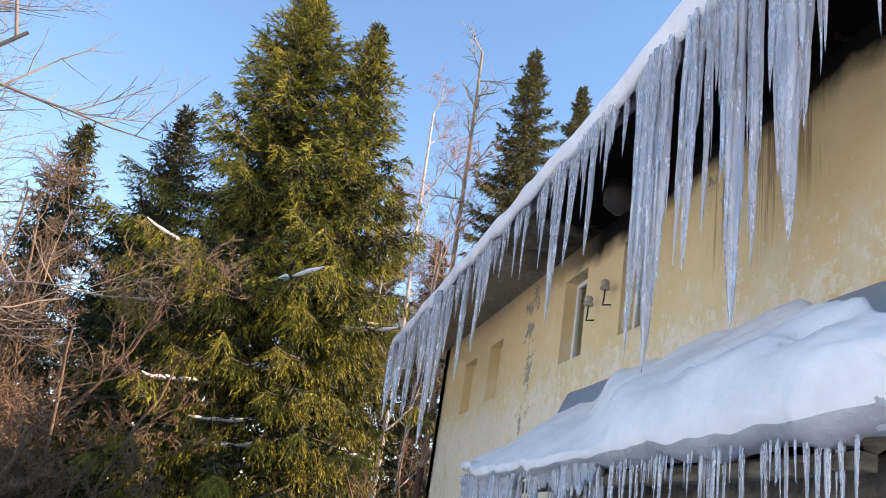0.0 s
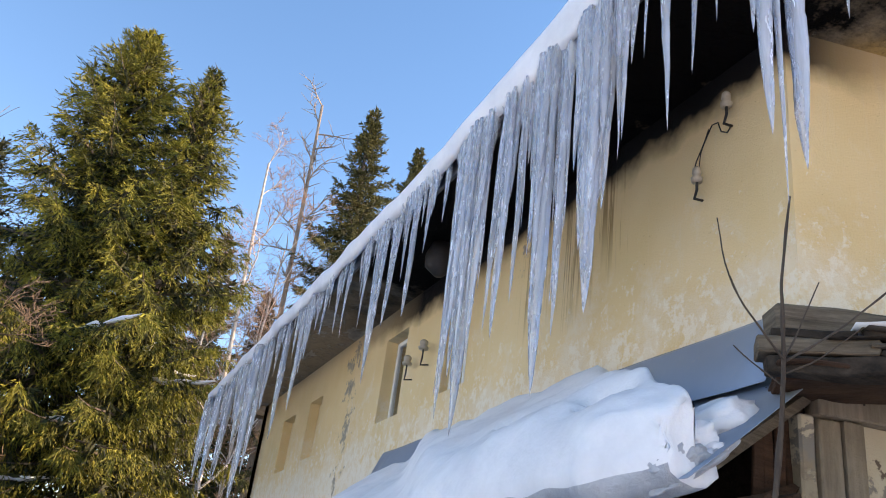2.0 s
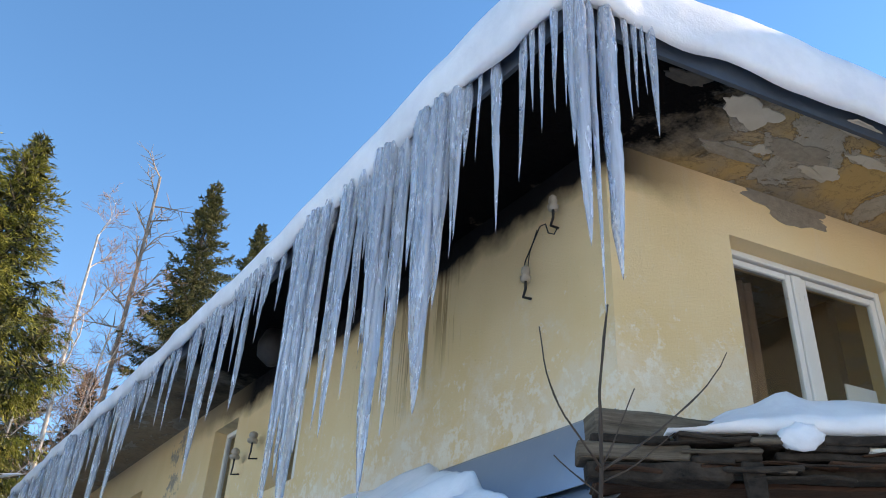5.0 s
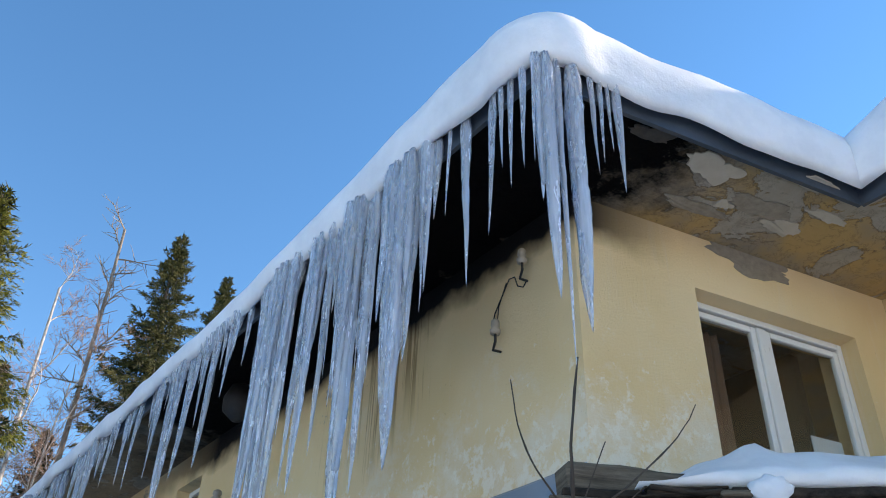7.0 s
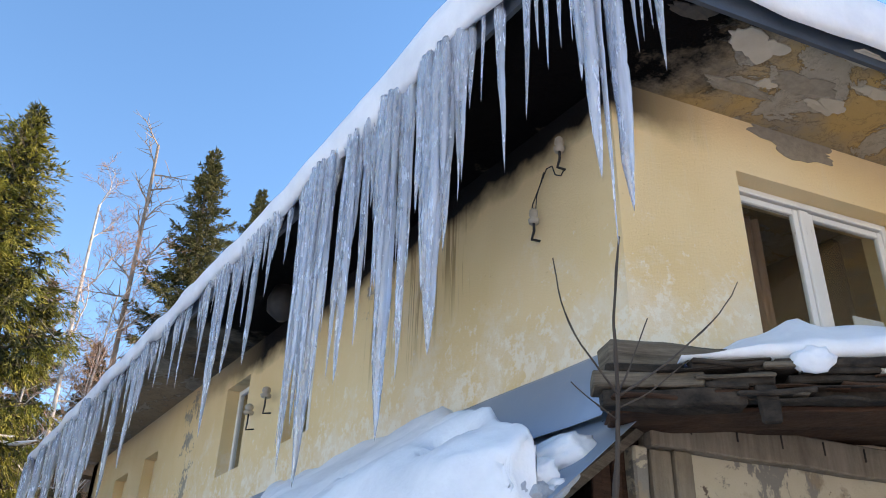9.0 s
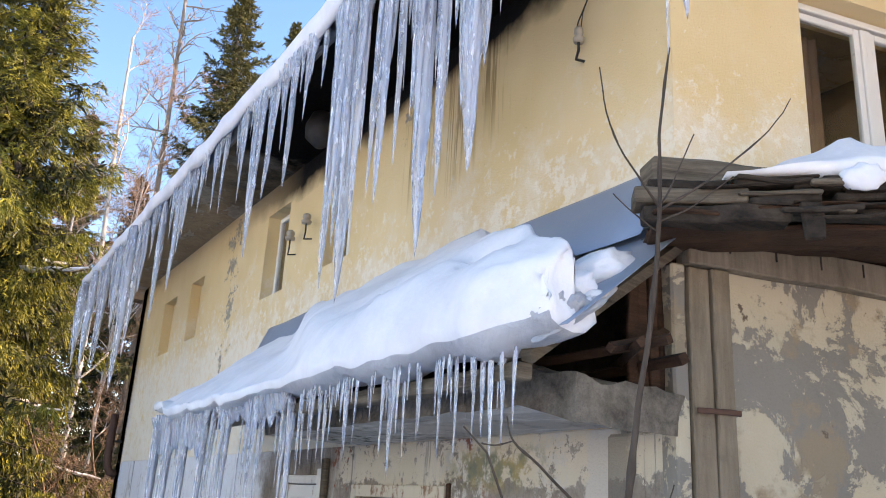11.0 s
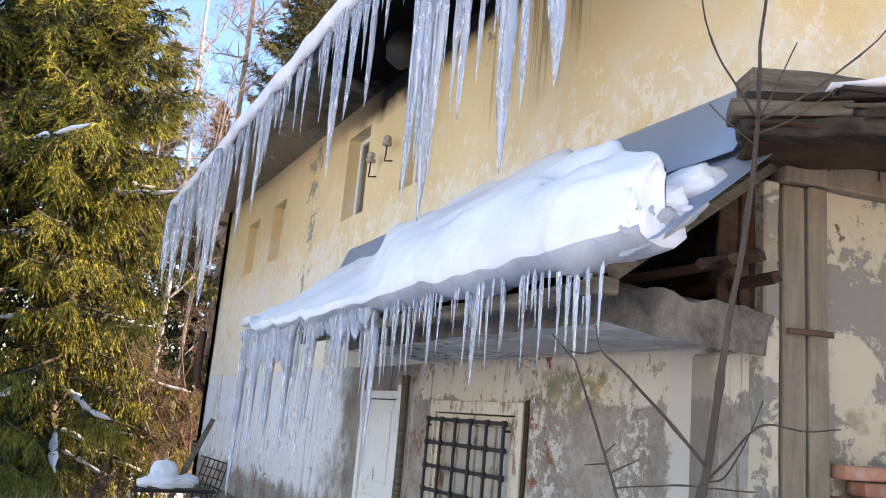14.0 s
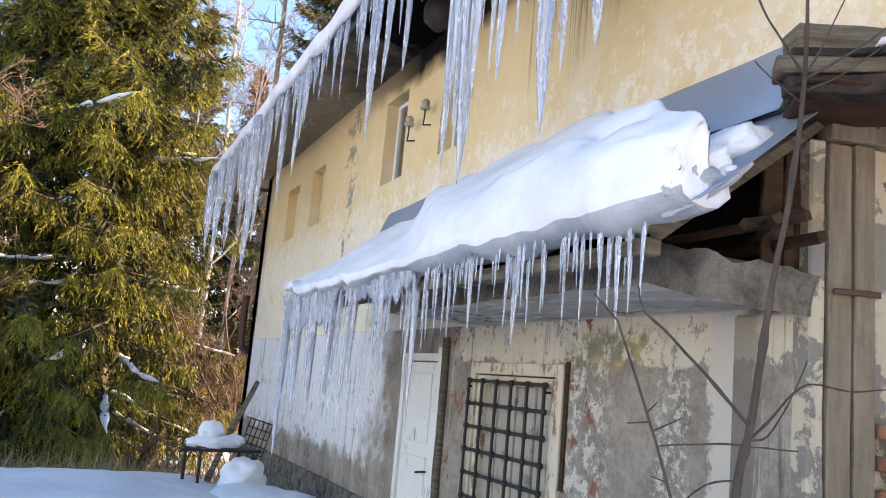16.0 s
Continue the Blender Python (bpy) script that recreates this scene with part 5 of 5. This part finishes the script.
# ---- sapling before the corner ----
def sapling():
    y = 2.4
    t = thing("sapling", "bare young tree with thin brown branches before the house", "tree")

    def limb(name, pts, r0, r1):
        bm = bmesh.new()
        out, rr = [], []
        P = [Vector((x, y + dy, z)) for x, z, dy in pts]
        for i in range(len(P) - 1):
            for k in range(4):
                f = k / 4
                a, b, c, d = P[max(i - 1, 0)], P[i], P[i + 1], P[min(i + 2, len(P) - 1)]
                q = 0.5 * ((2 * b) + (-a + c) * f + (2 * a - 5 * b + 4 * c - d) * f * f + (-a + 3 * b - 3 * c + d) * f ** 3)
                out.append(q + 0.006 * noise.noise_vector(q * 7))
        out.append(P[-1])
        n = len(out)
        for i in range(n):
            r = r0 + (r1 - r0) * i / (n - 1)
            rr.append(r * (1.35 if i % 7 == 3 else 1.0))
        tube(bm, out, rr, 6)
        return part(name, bm, SAPLING, t, "", True)

    limb("trunk", ((2.26, -0.25, 0), (2.30, 0.6, 0), (2.35, 1.21, 0), (2.40, 1.44, 0), (2.45, 1.68, 0), (2.50, 1.99, 0), (2.60, 2.46, 0), (2.645, 2.82, 0), (2.655, 3.10, 0), (2.665, 3.27, 0), (2.74, 3.68, 0)), 0.020, 0.005)
    for pts, r in ((((2.65, 2.86, 0), (2.57, 2.90, -.02), (2.40, 3.02, -.05), (2.30, 3.19, -.05), (2.26, 3.39, -.05)), 0.011),
                   (((2.65, 2.85, 0), (2.80, 2.96, -.03), (3.04, 3.15, -.06), (3.32, 3.40, -.08), (3.51, 3.63, -.08)), 0.011),
                   (((2.66, 2.88, 0), (2.77, 3.02, .03), (2.93, 3.31, .04)), 0.008),
                   (((2.65, 2.80, 0), (2.80, 2.88, .0), (3.02, 3.05, -.02), (3.16, 3.16, -.03)), 0.007),
                   (((2.63, 2.75, 0), (2.50, 2.80, .0), (2.36, 2.85, -.02)), 0.006),
                   (((2.40, 1.44, 0), (2.16, 1.61, -.03), (1.98, 1.73, -.05), (1.86, 1.81, -.05), (1.83, 1.89, -.05)), 0.012),
                   (((1.86, 1.81, -.05), (1.79, 1.79, -.05), (1.73, 1.79, -.05)), 0.005),
                   (((2.41, 1.40, 0), (2.50, 1.47, .0), (2.61, 1.57, .0), (2.72, 1.62, .0), (2.91, 1.61, .0), (3.13, 1.63, .0)), 0.010),
                   (((2.41, 1.39, 0), (2.50, 1.40, .02), (2.58, 1.47, .03), (2.65, 1.58, .03), (2.72, 1.71, .03)), 0.007),
                   (((2.39, 1.37, 0), (2.20, 1.37, -.02), (1.95, 1.35, -.04)), 0.007),
                   (((2.39, 1.365, 0), (2.55, 1.365, .02), (2.68, 1.36, .03)), 0.005),
                   (((2.37, 1.24, 0), (2.2, 1.22, 0), (2.02, 1.10, 0)), 0.007)):
        limb("branch", pts, r * 0.58, 0.0028)
    return t


sapling()
bm = bmesh.new()
tube(bm, [(2.20, 2.15, -0.25), (2.12, 2.2, 0.6), (2.01, 2.36, 1.20), (1.95, 2.36, 1.35), (1.86, 2.36, 1.55), (1.76, 2.36, 1.76), (1.66, 2.36, 1.84)], [0.008, 0.007, 0.006, 0.0055, 0.005, 0.004, 0.003], 6)
for a, b in (((1.93, 2.36, 1.40), (2.05, 2.36, 1.45)), ((1.92, 2.36, 1.43), (1.82, 2.36, 1.42)), ((2.0, 2.36, 1.23), (1.93, 2.36, 1.25)), ((1.90, 2.36, 1.46), (1.93, 2.34, 1.50))):
    tube(bm, [a, b], [0.004, 0.002], 5)
tagged(mesh_object("thin_shoot", bm, SAPLING), "thin bare shoot growing beside the sapling", "plant")


# ---- trees ----
def tree_parts(name, label, at, group=""):
    return thing(name, label, "tree", at, group)


def add_tube(V, F, pts, radii, sides=4):
    """Tapered tube into lists of vertices and faces."""
    base = len(V)
    n = len(pts)
    for i, p in enumerate(pts):
        d = (pts[min(i + 1, n - 1)] - pts[max(i - 1, 0)])
        d.normalize()
        a = d.cross(Vector((0.3, 0.21, 0.93)))
        if a.length < 1e-4:
            a = Vector((1, 0, 0))
        a.normalize()
        b = d.cross(a)
        for k in range(sides):
            w = 2 * math.pi * k / sides
            V.append(tuple(p + float(radii[i]) * (math.cos(w) * a + math.sin(w) * b)))
    for i in range(n - 1):
        for k in range(sides):
            j = (k + 1) % sides
            F.append((base + i * sides + k, base + i * sides + j, base + (i + 1) * sides + j, base + (i + 1) * sides + k))


def sprays(origins, dirs, length, width, rng):
    """Needle-clad twigs: slim lozenges turned every way at many places at once. Returns vertices and faces."""
    n = len(origins)
    d = dirs / np.linalg.norm(dirs, axis=1, keepdims=True)
    r = rng.normal(size=(n, 3))
    a = np.cross(d, r)
    a /= np.linalg.norm(a, axis=1, keepdims=True)
    L = (length * rng.uniform(0.6, 1.3, n))[:, None]
    Wd = (width * rng.uniform(0.7, 1.3, n))[:, None]
    tip, mid = origins + d * L, origins + d * L * 0.45
    v = np.stack([origins, mid + a * Wd, tip, mid - a * Wd], 1).reshape(-1, 3)
    return v, np.arange(4 * n).reshape(n, 4)


def quads_object(name, v, f, material, parent):
    me = bpy.data.meshes.new(name)
    me.vertices.add(len(v))
    me.vertices.foreach_set("co", v.astype(np.float32).ravel())
    me.loops.add(f.size)
    me.loops.foreach_set("vertex_index", f.astype(np.int32).ravel())
    me.polygons.add(len(f))
    me.polygons.foreach_set("loop_start", np.arange(0, f.size, 4, dtype=np.int32))
    me.polygons.foreach_set("loop_total", np.full(len(f), 4, dtype=np.int32))
    me.update(calc_edges=True)
    me.materials.append(material)
    ob = new(name, me)
    ob.parent = parent
    return ob


def spruce(at, height, radius, seed, label, dens=1.0, material=None, snow=0.0, droop=1.0, low=0.03, thin_top=0.0, gap=1.0, spray=(0.14, 0.012), blunt=0.0, hang=1.0):
    rng = np.random.default_rng(seed)
    t = tree_parts("spruce", label, at, "")
    V, F = [], []
    add_tube(V, F, [Vector((0.04 * noise.noise(Vector((seed, h, 0))) * h * 0.3, 0.0, h)) for h in np.linspace(0, height, 14)], list(np.linspace(0.02 * height, 0.012, 14)), 7)
    trunk = raw_object("trunk", V, F, BARK, t, True)
    BV, BF = [], []
    O, Dn, IO, ID = [], [], [], []
    h = low * height
    while h < height * 0.995:
        f = h / height
        reach = radius * (1 - f) ** (((0.70 if f < 0.7 else 0.84) if gap < 1.45 else 0.95) - blunt) * (0.6 + 0.4 * min(1, f / 0.06)) + 0.06
        nb = int(rng.integers(4, 7))
        a0 = rng.uniform(0, 6.28)
        for k in range(nb):
            az = a0 + 6.283 * k / nb + rng.uniform(-0.35, 0.35)
            R = reach * rng.uniform(0.35, 1.38)
            rise = (0.25 + 0.9 * f) * rng.uniform(0.7, 1.2)
            sag = (0.62 - 0.55 * f) * droop
            out = np.array([math.cos(az), math.sin(az), 0.0])
            side = np.array([-out[1], out[0], 0.0])
            m = 7
            pts = []
            for i in range(m):
                s = i / (m - 1)
                pts.append(out * R * s + np.array([0, 0, h + R * (rise * 0.35 * s - sag * s * s + 0.22 * s ** 4)]) + side * R * 0.06 * math.sin(3 * s + az * 3))
            add_tube(BV, BF, [Vector(p) for p in pts], list(np.linspace(0.012 + 0.014 * R, 0.004, m)), 3)
            # foliage: hanging branchlets along the bough, clad in sprays
            P = np.array(pts)
            ns = max(3, int(dens * (7 + 15 * R) * (1 - thin_top * max(0, f - 0.55) / 0.45)))
            s = rng.uniform(0.05, 1.0, ns) ** 0.6
            idx = np.clip(s * (m - 1), 0, m - 1.001)
            i0 = idx.astype(int)
            root = P[i0] + (P[np.minimum(i0 + 1, m - 1)] - P[i0]) * (idx - i0)[:, None]
            sg = rng.choice((-1.0, 1.0), ns)
            bd = side * (sg * rng.uniform(0.15, 1.0, ns))[:, None] + out * rng.uniform(0.15, 0.8, ns)[:, None]
            bd[:, 2] -= hang * (rng.uniform(0.5, 2.0, ns) * droop * (1.0 - f)) - 0.35 * f
            bd /= np.linalg.norm(bd, axis=1, keepdims=True)
            bl = (0.22 + 0.24 * R * (1.05 - s)) * rng.uniform(0.5, 1.3, ns) * min(1.0, 0.25 + R) * (0.6 + 0.4 * hang) + 0.05
            per = 15
            q = np.linspace(0.05, 1.0, per)
            base = root[:, None, :] + bd[:, None, :] * (bl[:, None] * q)[:, :, None]
            base[:, :, 2] -= (0.35 * droop * (1 - f) * bl[:, None] * q * q)
            dd = bd[:, None, :] * 1.0 + rng.normal(0, 0.33, (ns, per, 3)) + np.array([0, 0, -0.25 * droop * (1 - f) + 0.2 * f])
            O.append(base.reshape(-1, 3))
            Dn.append(dd.reshape(-1, 3))
            # dense foliage close to the trunk, dark in colour to give shaded gaps
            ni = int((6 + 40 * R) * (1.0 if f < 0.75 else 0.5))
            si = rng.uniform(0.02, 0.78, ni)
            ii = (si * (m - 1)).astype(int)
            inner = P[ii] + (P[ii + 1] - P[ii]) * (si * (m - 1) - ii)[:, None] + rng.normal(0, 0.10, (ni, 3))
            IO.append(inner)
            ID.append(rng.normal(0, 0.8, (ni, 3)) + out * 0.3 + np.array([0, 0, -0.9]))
            if snow and f < 0.5 and R > 1.0 and abs(P[5][2] - P[2][2]) < 0.2 * R and rng.uniform() < snow * (1.0 - f):
                steps = [0.06 + 0.94 * x / 9 for x in range(10)]
                q = []
                for x in steps:
                    u = 1.5 + 4.2 * x
                    a, b = Vector(P[int(u)].tolist()), Vector(P[min(int(u) + 1, 6)].tolist())
                    q.append(a.lerp(b, u - int(u)) + Vector((0, 0, 0.05)))
                w = rng.uniform(0.05, 0.10)
                SV, SF = [], []
                add_tube(SV, SF, [p + 0.05 * noise.noise_vector(p * 2.3) for p in q], [w * (0.25 + 0.75 * math.sin(math.pi * x)) * rng.uniform(0.35, 1.4) for x in steps], 6)
                raw_object("snow_patch", SV, SF, SNOW, t, True)
        h += (0.18 + 0.32 * (1 - f)) * rng.uniform(0.7, 1.25) * gap
    tagged(raw_object("bough_mass", BV, BF, BARK, t), kind="stuff")
    v, fq = sprays(np.concatenate(O), np.concatenate(Dn), *spray, rng)
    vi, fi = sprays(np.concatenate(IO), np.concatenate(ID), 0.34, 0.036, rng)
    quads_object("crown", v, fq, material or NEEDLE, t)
    tagged(quads_object("inner_foliage", vi, fi, NEEDLE_SHADED, t), "foliage close to the trunk, coloured dark for the shade inside the crown", kind="stuff")
    return t


def bare_tree(at, height, spread, seed, label, bark, twig, levels=4, trunk_r=0.12, fan=5, name="bare_tree", lean_to=(0, 0), stems=1, twig_r=0.009, start=0.25, up=0.5, limb=0.5, bias=(0, 0, 0)):
    """A leafless tree: recursive limbs; thick wood in one part, fine twigs in another."""
    rng = random.Random(seed)
    t = tree_parts(name, label, at)
    V, F, TV, TF = [], [], [], []

    def grow(p, d, ln, r, lev):
        n = 9 if lev == 0 else (5 if lev < levels - 1 else 3)
        pts = [p.copy()]
        q = p.copy()
        dd = d.copy()
        for i in range(n):
            w = 0.13 if lev or stems > 1 else 0.012
            dd = (dd + Vector((rng.gauss(0, w), rng.gauss(0, w), rng.gauss(0.03, 0.09) if lev else 0.05))).normalized()
            q = q + dd * ln / n
            pts.append(q.copy())
        r1 = max(r * 0.35, twig_r * 0.5)
        rad = [r + (r1 - r) * i / n for i in range(n + 1)]
        if lev >= levels - 1:
            add_tube(TV, TF, pts, [max(x, twig_r * 0.55) for x in rad], 3)
        else:
            add_tube(V, F, pts, rad, 6 if lev == 0 else 4)
        if lev >= levels:
            return
        kids = fan + (3 if lev == 0 else 0)
        for k in range(kids):
            s = start + (1 - start) * (k + rng.random()) / kids if lev == 0 else 0.2 + 0.8 * (k + rng.random()) / kids
            i = min(int(s * n), n - 1)
            b = pts[i].lerp(pts[i + 1], s * n - i)
            ax = Vector((rng.gauss(0, 1), rng.gauss(0, 1), rng.gauss(0, 0.5) + up * 0.6)).normalized()
            nd = (dd * (0.55 if lev or not bias[0] else 0.1) + ax * (0.95 if lev else spread) + Vector(bias) * (0.5 if lev else 1)).normalized()
            grow(b, nd, ln * (limb * rng.uniform(0.7, 1.2) * (1.15 - 0.6 * s) if lev == 0 else rng.uniform(0.38, 0.6)), r * (0.55 if lev else 0.4) * (1.2 - 0.6 * s), lev + 1)

    for s in range(stems):
        d0 = Vector((lean_to[0] + rng.gauss(0, 0.22) * (stems > 1), lean_to[1] + rng.gauss(0, 0.22) * (stems > 1), 1)).normalized()
        grow(Vector((rng.gauss(0, 0.5) * (stems > 1), rng.gauss(0, 0.5) * (stems > 1), 0)), d0, height * (rng.uniform(0.7, 1.0) if stems > 1 else 1.0), trunk_r, 0)
    raw_object("trunk", V, F, bark, t, True)
    tagged(raw_object("twig_mass", TV, TF, twig, t), kind="stuff")
    return t


GZ = -1.45
spruce((-1.3, 23.6, GZ), 18.9, 5.0, 11, "tall dense spruce with sunlit drooping boughs and patches of snow", 1.25, NEEDLE, 0.34, thin_top=0.1, gap=0.95, spray=(0.15, 0.0125), blunt=0.13, hang=1.5)
spruce((0.85, 23.0, GZ), 18.1, 3.4, 12, "tall spruce with a thin pale top and drooping boughs", 1.25, NEEDLE, 0.30, thin_top=0.7, gap=0.95, spray=(0.15, 0.0125), blunt=0.08, hang=1.5)
# spruces further back; the darker needle copy puts their shade into colour
spruce((-4.8, 27.0, GZ), 15.6, 4.4, 13, "spruce standing behind, its shade put into dark needles", 0.4, NEEDLE_SHADED, 0.05)
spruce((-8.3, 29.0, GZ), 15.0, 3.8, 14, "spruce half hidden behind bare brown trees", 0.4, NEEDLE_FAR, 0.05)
spruce((-11.5, 30.0, GZ), 11.0, 3.8, 20, "low dark spruce behind the thicket", 0.4, NEEDLE_SHADED, 0.05)
spruce((-6.5, 33.0, GZ), 13.0, 4.6, 21, "dark spruce deep in the wood", 0.4, NEEDLE_SHADED, 0.0, gap=1.2)
spruce((-3.2, 31.0, GZ), 14.0, 4.6, 22, "dark spruce deep in the wood", 0.4, NEEDLE_SHADED, 0.0, gap=1.2)
spruce((3.0, 33.0, GZ), 11.0, 4.0, 23, "dark young spruce deep in the wood", 0.4, NEEDLE_SHADED, 0.0, gap=1.2)
spruce((-13.5, 31.0, GZ), 9.0, 4.2, 24, "low dark spruce behind the thicket", 0.4, NEEDLE_SHADED, 0.0, gap=1.2)
spruce((9.65, 36.5, GZ), 28.0, 5.6, 15, "slender spruce rising beyond the roof", 0.7, NEEDLE_FAR, 0.0, gap=1.5, spray=(0.2, 0.019))
spruce((13.84, 40.5, GZ), 29.0, 5.4, 16, "slender spruce standing far beyond the roof", 0.7, NEEDLE_FAR, 0.0, gap=1.5, spray=(0.2, 0.02))
spruce((4.2, 41.0, GZ), 20.5, 4.4, 17, "greyish pine behind the birches", 0.5, NEEDLE_FAR, 0.1, gap=1.5, spray=(0.26, 0.03))
spruce((7.6, 44.0, GZ), 19.0, 3.6, 18, "dark spruce in the wood behind the house", 0.4, NEEDLE_SHADED, 0.1, gap=1.5, spray=(0.26, 0.03))
spruce((-16.0, 40.0, GZ), 13.0, 4.0, 19, "dark spruce in the wood beyond the thicket", 0.4, NEEDLE_SHADED, 0.1, gap=1.5, spray=(0.26, 0.03))

bare_tree((4.9, 35.3, GZ), 22.6, 0.9, 31, "pale birch with reddish bare twigs in sun", BIRCH, TWIG_RED, 4, 0.15, 6, "birch", (0.0, 0.0), twig_r=0.011, start=0.28, limb=0.2)
bare_tree((6.1, 36.5, GZ), 18.5, 0.9, 32, "young birch with a reddish haze of bare twigs", BIRCH, TWIG_RED, 4, 0.10, 7, "birch", (0.0, 0.0), twig_r=0.011, start=0.25, limb=0.26)
bare_tree((3.6, 36.0, GZ), 15.5, 0.9, 34, "slim birch with a brown haze of bare twigs", BIRCH, TWIG_RED, 4, 0.10, 6, "birch", (0.0, 0.0), twig_r=0.014, start=0.25, limb=0.24)
bare_tree((7.1, 37.5, GZ), 27.2, 1.0, 33, "dead grey conifer with stiff bare branches", TWIG_PALE, TWIG_PALE, 2, 0.20, 11, "dead_tree", (0.03, 0.0), twig_r=0.016, start=0.62, limb=0.11)
for k, (x, y, h, s) in enumerate(((-6.2, 20.5, 9.0, 41), (-8.4, 22.0, 10.5, 42), (-4.4, 20.0, 6.5, 43), (-10.8, 23.5, 8.5, 44), (-7.2, 18.5, 6.0, 45), (-9.6, 19.5, 6.5, 46), (-5.2, 20.6, 9.5, 47), (-5.8, 19.0, 5.0, 48))):
    bare_tree((x, y, GZ + 0.2), h, 1.0, s, "tangled bare brown thicket tree", TWIG, TWIG, 4, 0.07, 5, "thicket_tree", stems=4, twig_r=0.014, start=0.15, limb=0.32)
bare_tree((-8.6, 13.6, -0.5), 9.5, 0.8, 52, "bare deciduous tree with fine pale twigs over the yard", TWIG_PALE, TWIG_PALE, 4, 0.15, 7, "bare_tree", (0.03, 0.0), twig_r=0.005, start=0.2, up=0.3, limb=0.5, bias=(0.6, 0, 0.3))
bare_tree((-9.3, 12.4, -0.5), 11.5, 0.7, 51, "bare deciduous tree with long pale branches over the yard", TWIG_PALE, TWIG_PALE, 4, 0.2, 6, "bare_tree", (0.03, 0.0), twig_r=0.006, start=0.25, up=0.3, limb=0.52, bias=(0.8, 0, 0.35))
for k, (x, y, h, s) in enumerate(((4.6, 24.0, 5.5, 61), (6.6, 25.0, 6.5, 62), (2.2, 20.6, 1.6, 63), (8.4, 27.0, 7.0, 64))):
    bare_tree((x, y, GZ), h, 1.0, s, "bare brown brush behind the house end", TWIG, TWIG, 4, 0.05, 5, "brush", stems=4, twig_r=0.010, start=0.1, limb=0.3)


# ---- yard clutter by the wall ----
frame_t = thing("garden_table", "dark iron garden table frame half buried in snow", "table")
for x, y in ((1.86, 11.45), (2.52, 11.3), (1.74, 12.0), (2.46, 11.95)):
    bm = bmesh.new()
    tube(bm, [(x, y, 0.36), (x + 0.01, y, -0.35)], 0.022, 6)
    part("leg", bm, IRON, frame_t)
for a, b in (((1.60, 11.42, 0.37), (2.62, 11.27, 0.40)), ((1.70, 12.03, 0.36), (2.5, 11.97, 0.39)), ((1.85, 11.40, 0.375), (1.72, 12.06, 0.375)), ((2.53, 11.28, 0.395), (2.46, 12.0, 0.395))):
    bm = bmesh.new()
    tube(bm, [a, b], 0.022, 4)
    part("rail", bm, IRON, frame_t)
for k in range(5):
    bm = new_box(1.80, 2.50, 11.44 + 0.115 * k, 11.53 + 0.115 * k, 0.395, 0.415, 0.004, 0.004)
    part("slat", bm, OLD_WOOD, frame_t)
snow_blob("table_snow", "pointed heap of snow on the garden table", (2.05, 11.68, 0.46), (0.34, 0.30, 0.11), 4)
snow_blob("snow_lump", "rounded lump of snow piled on the garden table", (2.0, 11.66, 0.58), (0.17, 0.16, 0.17), 14)
snow_blob("snow_lump", "small lump of snow beside the larger one on the table", (2.3, 11.6, 0.50), (0.15, 0.14, 0.08), 31)
snow_blob("snow_mound", "lumpy heap of snow before the garden table", (2.35, 11.0, 0.10), (0.30, 0.25, 0.24), 6)
snow_blob("snow_drift", "low drift of snow at the foot of the wall", (2.45, 10.2, -0.12), (0.75, 0.8, 0.22), 9)
bm = new_box(2.55, 3.0, 9.9, 10.05, -0.02, 0.01, 0.004, 0.004)
tagged(mesh_object("plastic_board", bm, FASCIA), "dark blue board sticking out of the snow", "board")
cr = thing("wire_crate", "rusty wire crate leaning against the wall", "crate")
CM = Matrix.Translation((2.72, 13.5, 0.0)) @ Matrix.Rotation(radians(14), 4, 'Y')
for k in range(6):
    bm = bmesh.new()
    tube(bm, [CM @ Vector((0.075 * k, 0, -0.5)), CM @ Vector((0.075 * k, 0, 0.72))], 0.008, 4)
    part("wire", bm, IRON, cr)
for k in range(10):
    bm = bmesh.new()
    tube(bm, [CM @ Vector((0, 0, -0.45 + 0.13 * k)), CM @ Vector((0.38, 0, -0.45 + 0.13 * k))], 0.008, 4)
    part("wire", bm, IRON, cr)
for z in (-0.5, 0.72):
    bm = bmesh.new()
    tube(bm, [CM @ Vector((0, 0, z)), CM @ Vector((0, 0.35, z)), CM @ Vector((0.38, 0.35, z)), CM @ Vector((0.38, 0, z))], 0.010, 4)
    part("hoop", bm, IRON, cr)
bm = bmesh.new()
tube(bm, [(2.28, 13.4, -0.35), (2.60, 13.45, 0.5), (2.93, 13.5, 1.28)], [0.05, 0.055, 0.05], 4)
tagged(mesh_object("leaning_beam", bm, OLD_WOOD), "grey squared beam leaning against the wall", "beam")

# dry grass at the wood's edge
rng = np.random.default_rng(77)
n = 5200
gx_ = rng.uniform(-8, 6.5, n)
gy_ = rng.uniform(15.5, 22.0, n)
go = np.stack([gx_, gy_, np.array([ground_z(float(a), float(b)) for a, b in zip(gx_, gy_)]) - 0.03], 1)
gd_ = rng.normal(0, 0.45, (n, 3))
gd_[:, 2] = rng.uniform(0.5, 1.2, n)
v, fq = sprays(go, gd_, 0.55, 0.009, rng)
tagged(quads_object("dry_grass", v, fq, GRASS, None), "dry yellow grass standing out of the snow", "grass", kind="stuff")
